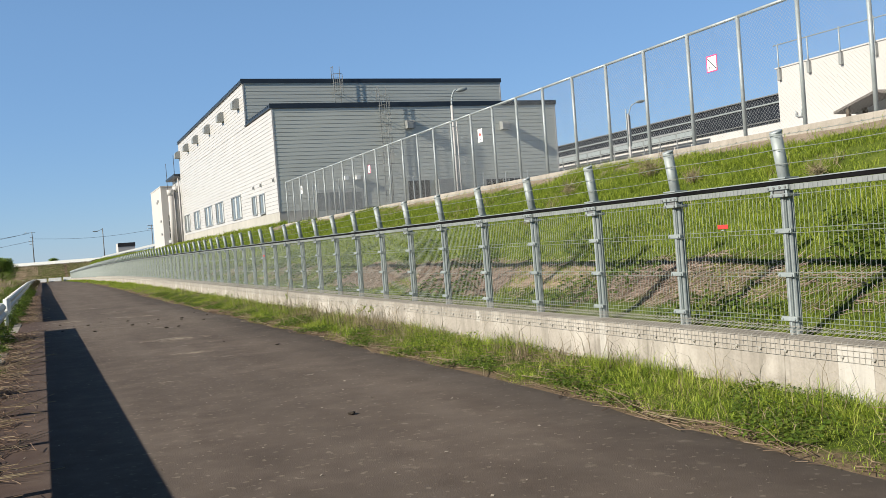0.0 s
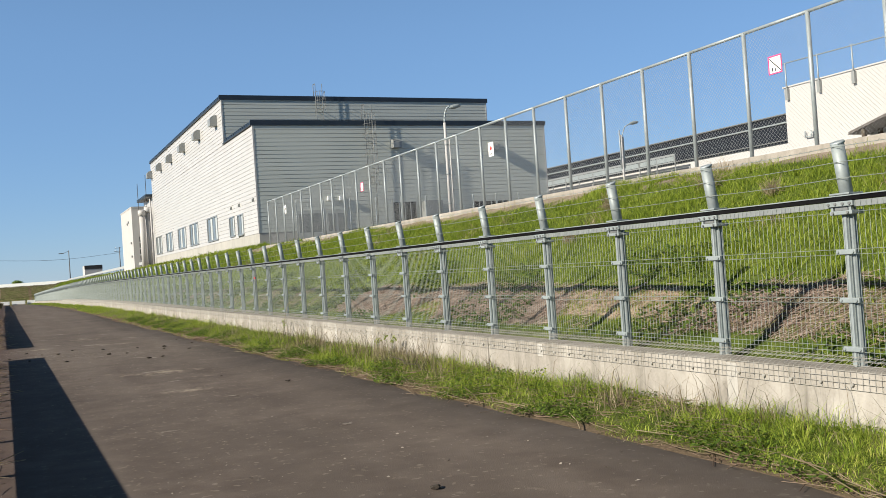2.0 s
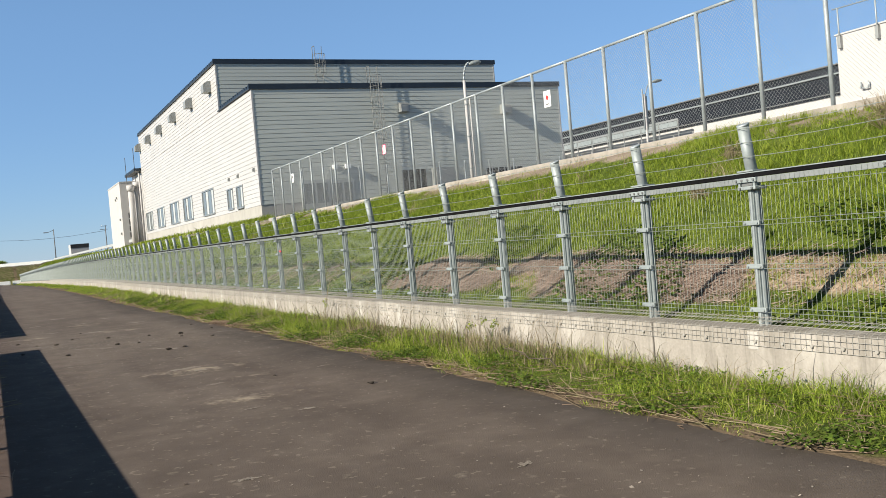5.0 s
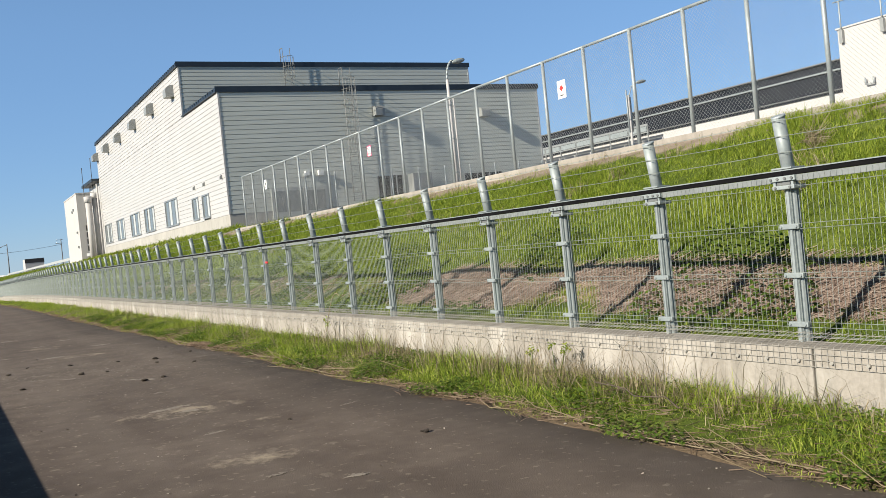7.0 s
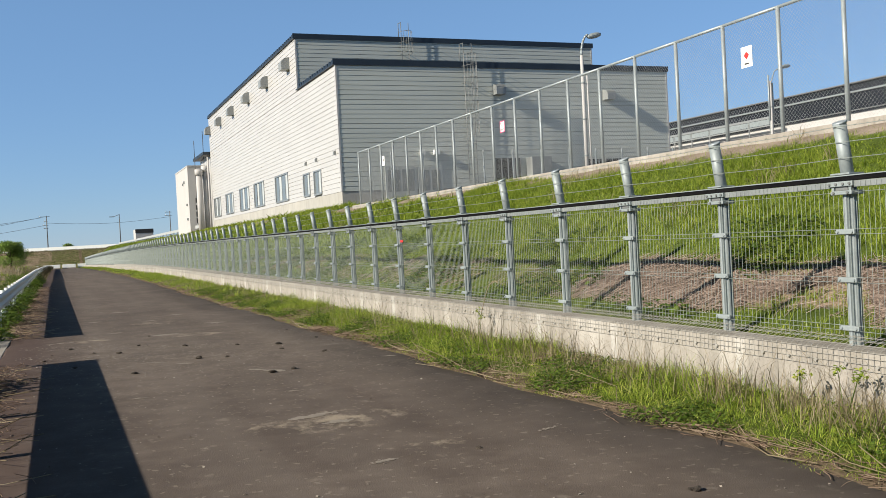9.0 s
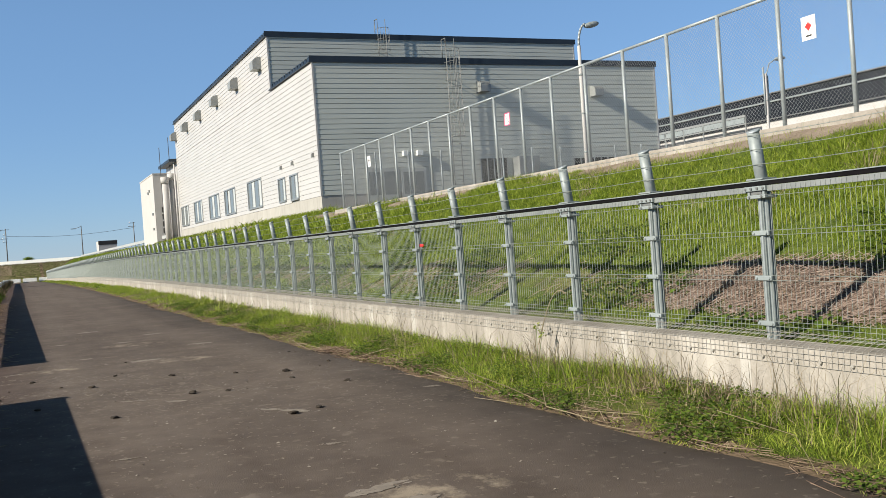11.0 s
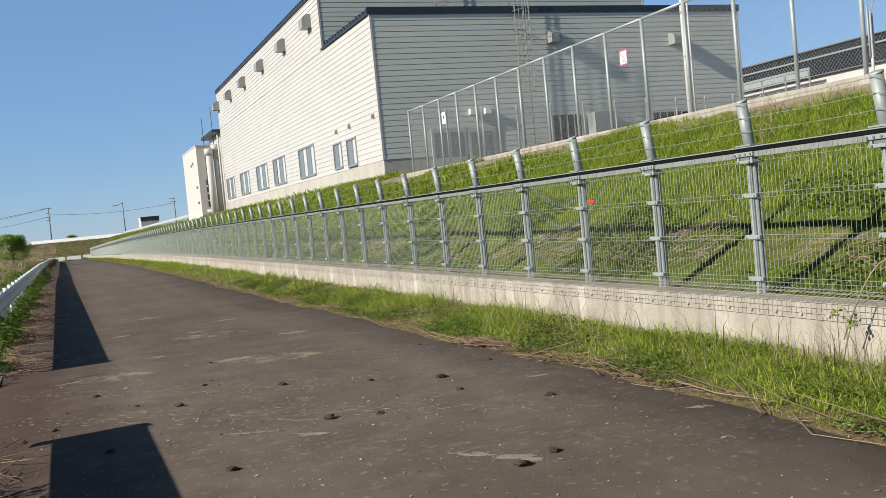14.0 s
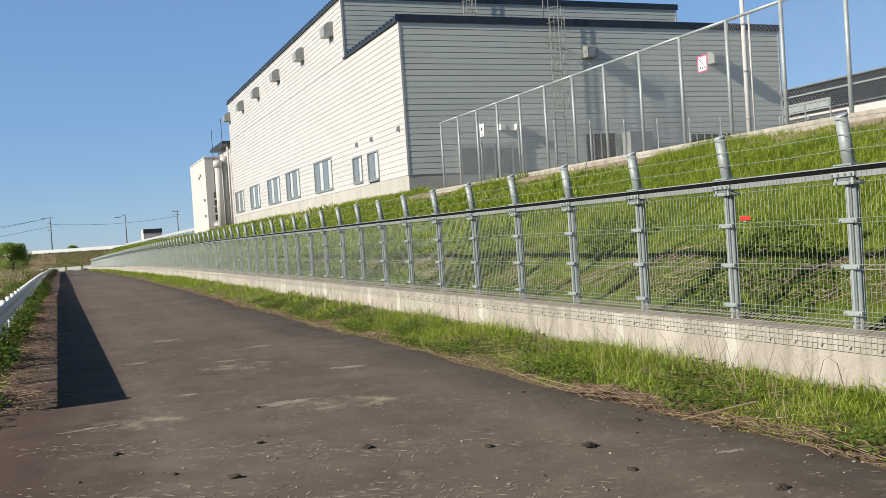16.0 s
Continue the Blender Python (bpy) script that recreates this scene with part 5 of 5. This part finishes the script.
keep = rng.random(len(x)) < np.exp(-(np.abs(x) - 2.4) / 14)
x, y = x[keep], y[keep]
h = rng.uniform(0.2, 0.6, len(x)) * (0.5 + 0.8 * clumpy(x, y, 0.25))
dry = clumpy(x, y, 0.2) > 0.25
blades("field_straw", x[dry], y[dry], h[dry], np.full(dry.sum(), 0.03), 0.8, STRAW, "dry tall grass in the open field", "grass")
blades("field_grass", x[~dry], y[~dry], h[~dry], np.full((~dry).sum(), 0.03), 0.8, GRASS, "green tall grass in the open field", "grass")
x, y = scatter(16000, -60, 40, 249, 264)
blades("far_scrub", x, y, rng.uniform(0.1, 0.4, len(x)), np.full(len(x), 0.06), 0.8, SCRUB, "brown-green scrub on the far embankment", "scrub")


# ---- single plants ----
def dry_bush(x, y, r):
    """A dead twiggy plant, its fine stems fanning out from the root."""
    a = anchor("dry_bush", x, y, float(lie(x, y)), "pale dead twiggy plant standing in the bank's grass", "plant", "dead plants on the bank")
    bm = bmesh.new()
    for k in range(46):
        q, t = rng.uniform(0, 6.283), rng.uniform(0.15, 1.15)
        mid = Vector((math.cos(q) * math.sin(t) * r * 0.5, math.sin(q) * math.sin(t) * r * 0.5, math.cos(t) * r * 0.6))
        tube(bm, (0, 0, -0.03), mid, 0.004, 3, 0.003)
        for _ in range(3):
            e = mid + Vector(rng.normal(0, 0.3, 3)) * r + Vector((0, 0, 0.15 * r))
            tube(bm, mid, e, 0.003, 3, 0.0016)
    part("twig_mass", bm, STRAW, a)


for x, y, r in ((10.6, 14.1, 0.42), (10.35, 16.6, 0.36), (8.9, 15.8, 0.30), (10.1, 12.2, 0.26), (9.6, 9.0, 0.26)):
    dry_bush(x, y, r)


def sprout(x, y, h, heads):
    """A young weed: bare stalks topped with bunched leaves."""
    a = anchor("weed_sprout", x, y, float(lie(x, y)), "young leafy weed with bunched light green heads beside the wall", "weed", "weeds beside the wall")
    bm, pts = bmesh.new(), []
    for k in range(heads):
        e = Vector((rng.normal(0, 0.04), rng.normal(0, 0.09), h * rng.uniform(0.75, 1.05)))
        tube(bm, (0, 0, -0.03), e, 0.004, 5, 0.0025)
        pts.append(np.array(e) + rng.normal(0, 0.022, (26, 3)))
    part("stalk", bm, WEED, a)
    crown = leafage("foliage", np.concatenate(pts), 0.035, VERGE, 1.0)
    crown.parent = a


for x, y, h, heads in ((5.42, 15.88, 0.36, 3), (5.40, 16.3, 0.28, 2), (5.47, 22.4, 0.42, 2), (5.35, 11.2, 0.22, 2)):
    sprout(x, y, h, heads)
a = anchor("arched_reed", 5.47, 22.35, 0.05, "one long pale reed arching over the wall", "reed")
part("stem", path_tube(bmesh.new(), [(0.06 * k / 8, -0.55 * k / 8, 0.25 + 0.62 * math.sin(1.9 * k / 8)) for k in range(9)], 0.006, 5), STRAW, a)
a = anchor("fallen_branch", 5.0, 13.7, 0.12, "thin dark fallen branch in the verge grass", "branch")
bm = path_tube(bmesh.new(), [(0.0, 0.0, 0.0), (0.05, 0.2, 0.06), (0.04, 0.3, 0.05), (-0.03, 0.48, 0.05), (0.02, 0.65, 0.09), (-0.03, 1.0, 0.12)], 0.0055, 5)
tube(bm, (0.05, 0.3, 0.05), (0.22, 0.5, 0.16), 0.006, 5, 0.002)
tube(bm, (0.02, 0.65, 0.07), (-0.14, 0.85, 0.2), 0.005, 5, 0.002)
part("limb", bm, BARK, a)


# ---- tree ----
def tree(x, y, z, h, r, leaves, size):
    a = anchor("tree", x, y, z, "small round leafy green tree in the field", "tree")
    bm = tube(bmesh.new(), (0, 0, -0.2), (0.05, 0, h * 0.45), 0.14 * h / 4, 8, 0.08 * h / 4)
    ends = []
    for k in range(9):
        q = 6.283 * k / 9 + rng.uniform(-0.3, 0.3)
        e = Vector((r * 0.6 * math.cos(q), r * 0.6 * math.sin(q), h * rng.uniform(0.55, 0.85)))
        tube(bm, (0.03, 0, h * rng.uniform(0.25, 0.45)), e, 0.045 * h / 4, 5, 0.012)
        ends.append(e)
    part("trunk", bm, BARK, a)
    pts = []
    for e in ends + [Vector((0, 0, h * 0.85)), Vector((r * 0.3, 0, h * 0.7)), Vector((-r * 0.35, -0.2, h * 0.36)), Vector((r * 0.45, -0.2, h * 0.34))]:
        m = leaves // 13
        d = rng.normal(0, 1, (m, 3))
        d /= np.linalg.norm(d, axis=1)[:, None]
        pts.append(np.array(e) + d * (rng.uniform(0.25, 1, m) ** 0.5)[:, None] * np.array((r * 0.5, r * 0.5, h * 0.19)) * rng.uniform(0.7, 1.15))
    crown = leafage("crown", np.concatenate(pts), size, CROWN, 1.0)
    crown.parent = a
    return a


tree(-4.9, 120, 0.15, 3.25, 1.6, 9000, 0.16)
t2 = tree(2.0, 300, 2.7, 2.2, 1.4, 1300, 0.3)

# ---- loose things on the lane ----
def clod(x, y, r):
    bm = bmesh.new()
    bmesh.ops.create_icosphere(bm, subdivisions=2, radius=r)
    for v in bm.verts:
        q = noise.noise(v.co * (2.2 / r) * 0.5 + Vector((x * 3, y * 3, 0)))
        v.co *= 1 + 0.85 * q
        v.co.z *= 0.42
    a = part("mud_clod", bm, MUD)
    a.location = (x, y, 0.012 - 0.006 * (x - 1.5) + r * 0.3)
    tagged(a, "dark lump of dried mud on the asphalt", "mud clod", "clods on the lane")


CLODS = [(0.95, 25.75, 0.055), (1.93, 24.14, 0.06), (1.96, 26.02, 0.05), (3.26, 25.08, 0.07), (0.27, 27.02, 0.05), (3.16, 24.4, 0.04), (2.58, 7.95, 0.055), (2.3, 24.0, 0.04), (1.0, 23.1, 0.05), (1.3, 26.7, 0.035), (2.7, 25.5, 0.04), (0.6, 26.1, 0.03), (-0.1, 25.5, 0.04), (4.0, 25.6, 0.04), (2.5, 21.95, 0.06), (2.8, 22.1, 0.05), (3.56, 15.2, 0.05), (1.6, 28.3, 0.03), (3.9, 27.3, 0.03), (2.95, 16.9, 0.03), (0.3, 24.3, 0.045), (3.6, 23.6, 0.05)]
for x, y, r in CLODS:
    clod(x, y, r * 0.72)
CHIP = plain("pale_chip", (0.22, 0.192, 0.16), (0.345, 0.305, 0.26), 0.9)
n = 4600
x, y = rng.uniform(-0.3, 4.5, n), np.concatenate((rng.uniform(2, 40, 2300), rng.normal(24.2, 2.6, n - 2300)))
m = leafage("lane_litter", np.stack((x, y, 0.018 - 0.006 * (x - 1.5)), -1), rng.gamma(1.6, 0.0055, n) + 0.005, CHIP, 0.12)
tagged(m, "pale chips and dry bits scattered on the asphalt", "litter", "", "stuff")

bm = bmesh.new()
block(bm, -0.95, -0.75, 9.0, 31.0, -0.2, 0.010, 0.01)
tagged(part("kerb_strip", bm, KERB), "flush concrete edging along the lane", "kerb", "", "structure")


# ---- pale mud smeared on the lane ----
# middle, half length, half width and turn of each streak
SMEARS = [(1.30, 24.12, 0.26, 0.045, -28), (1.68, 23.72, 0.22, 0.06, -36), (2.38, 22.38, 0.20, 0.05, -48), (2.60, 22.08, 0.22, 0.07, -48), (2.2, 18.88, 0.30, 0.09, 10), (2.34, 18.5, 0.16, 0.07, 0), (2.23, 16.92, 0.12, 0.05, 20), (3.7, 17.2, 0.13, 0.02, 20), (2.15, 14.8, 0.12, 0.025, 10), (2.56, 14.3, 0.10, 0.035, 0), (1.9, 28.35, 0.30, 0.12, 0), (0.1, 28.3, 0.34, 0.06, 10), (1.96, 32.2, 0.24, 0.08, 0), (3.05, 30.3, 0.26, 0.10, 0), (4.16, 22.43, 0.10, 0.03, -20), (3.93, 24.42, 0.12, 0.04, 0), (1.4, 12.0, 0.12, 0.03, 0), (3.0, 11.0, 0.10, 0.03, 30), (0.9, 21.0, 0.12, 0.03, 0), (1.1, 29.6, 0.12, 0.08, 0), (2.6, 33.6, 0.16, 0.10, 0), (0.8, 33.0, 0.14, 0.10, 0), (1.5, 36.0, 0.16, 0.14, 0), (2.4, 20.4, 0.09, 0.03, -10)]


def smear_mesh():
    """Thin ragged flakes that overlap into a streak, thinning out at both ends."""
    bm = bmesh.new()
    for cx, cy, lx, ly, turn in SMEARS:
        m = pose(cx, cy, 0, 0, 0, turn)
        flat = m.to_3x3()
        for k in range(34):
            u = float(np.clip(rng.normal(0, 0.5), -1.1, 1.1))
            body = k < 16
            thin = max(0.15, 1 - u * u * 0.8)
            c = m @ Vector((u * lx, rng.normal(0, 0.35 if body else 0.9) * ly * thin, 0))
            r = ly * thin * rng.uniform(0.3, 0.6) if body else rng.uniform(0.004, 0.012)
            long = rng.uniform(1.6, 3.2) if body else rng.uniform(1.0, 2.2)
            lift = 0.0135 - 0.006 * (c.x - 1.5) + 0.00012 * k
            ring = []
            for q in range(12):
                a = 6.28319 * q / 12
                w = r * rng.uniform(0.55, 1.15)
                p = c + flat @ Vector((w * long * math.cos(a), w * math.sin(a), 0))
                ring.append(bm.verts.new((p.x, p.y, lift)))
            top = bm.verts.new((c.x, c.y, lift + 0.0015))
            for q in range(12):
                bm.faces.new((ring[q], ring[(q + 1) % 12], top))
    return bm


PALE_MUD = plain("pale_dried_mud", (0.185, 0.158, 0.132), (0.30, 0.262, 0.222), 0.95, 0.0, 6, 50, 0.5, 0.004)
tagged(part("mud_smears", smear_mesh(), PALE_MUD), "pale dried mud smeared over the asphalt", "mud", "", "stuff")

y = rng.uniform(3, 60, 3600)
x = edge_left(y) + np.abs(rng.normal(0, 0.24, len(y))) - 0.06
keep = (y < 25.2) | (y > 29.6)
x, y = x[keep], y[keep]
stalks("edge_litter", x, y, rng.uniform(0.02, 0.05, len(y)), rng.normal(1.571, 0.8, len(y)), rng.uniform(0.06, 0.34, len(y)), rng.uniform(0.0015, 0.004, len(y)), THATCH, "dead stalks lying on the lane's overgrown edge", "straw")

y = rng.uniform(4, 40, 210)
keep = (y < 24.8) | (y > 30)
y = y[keep]
stalks("edge_sticks", rng.uniform(-0.72, -0.15, len(y)), y, rng.uniform(0.03, 0.06, len(y)), rng.normal(0.1, 0.5, len(y)), rng.uniform(0.18, 0.62, len(y)), rng.uniform(0.002, 0.0045, len(y)), STRAW, "pale dry stalks fallen across the lane's edge", "straw")

# two lines of tyre tread printed in pale mud, stroke by stroke
bm = bmesh.new()
for y0, slope, x0, x1 in ((27.62, -0.70, -0.5, 3.2), (27.45, -0.70, -0.5, 3.0), (27.30, -0.70, -0.4, 2.6), (27.12, -0.70, -0.2, 2.2), (26.12, -0.66, -0.4, 2.9), (25.93, -0.66, -0.5, 2.6), (25.78, -0.66, -0.5, 2.8), (25.60, -0.66, -0.3, 3.4), (25.42, -0.64, 0.2, 3.6)):
    x, flip = x0, 1
    while x < x1:
        if rng.random() < 0.8:
            a = radians(flip * 52) + rng.normal(0, 0.16)
            n, w = rng.uniform(0.025, 0.075), rng.uniform(0.004, 0.011)
            c = Vector((x, y0 + slope * x + rng.normal(0, 0.07), 0))
            d, e = Vector((math.cos(a), math.sin(a), 0)), Vector((-math.sin(a), math.cos(a), 0))
            ring = []
            for u, v in ((-1, -0.3), (-0.4, -1), (0.5, -0.8), (1, 0.1), (0.4, 0.9), (-0.5, 1)):
                q = c + d * (u * n * rng.uniform(0.8, 1.1)) + e * (v * w * rng.uniform(0.5, 1.2))
                ring.append(bm.verts.new((q.x, q.y, 0.012 - 0.006 * (q.x - 1.5) + 0.0015)))
            top = bm.verts.new((c.x, c.y, 0.012 - 0.006 * (c.x - 1.5) + 0.0035))
            for k in range(6):
                bm.faces.new((ring[k], ring[(k + 1) % 6], top))
        x += rng.uniform(0.05, 0.11)
        flip = -flip if rng.random() < 0.4 else flip
tagged(part("tread_marks", bm, PALE_MUD), "pale mud tyre tread printed across the asphalt", "mud", "", "stuff")
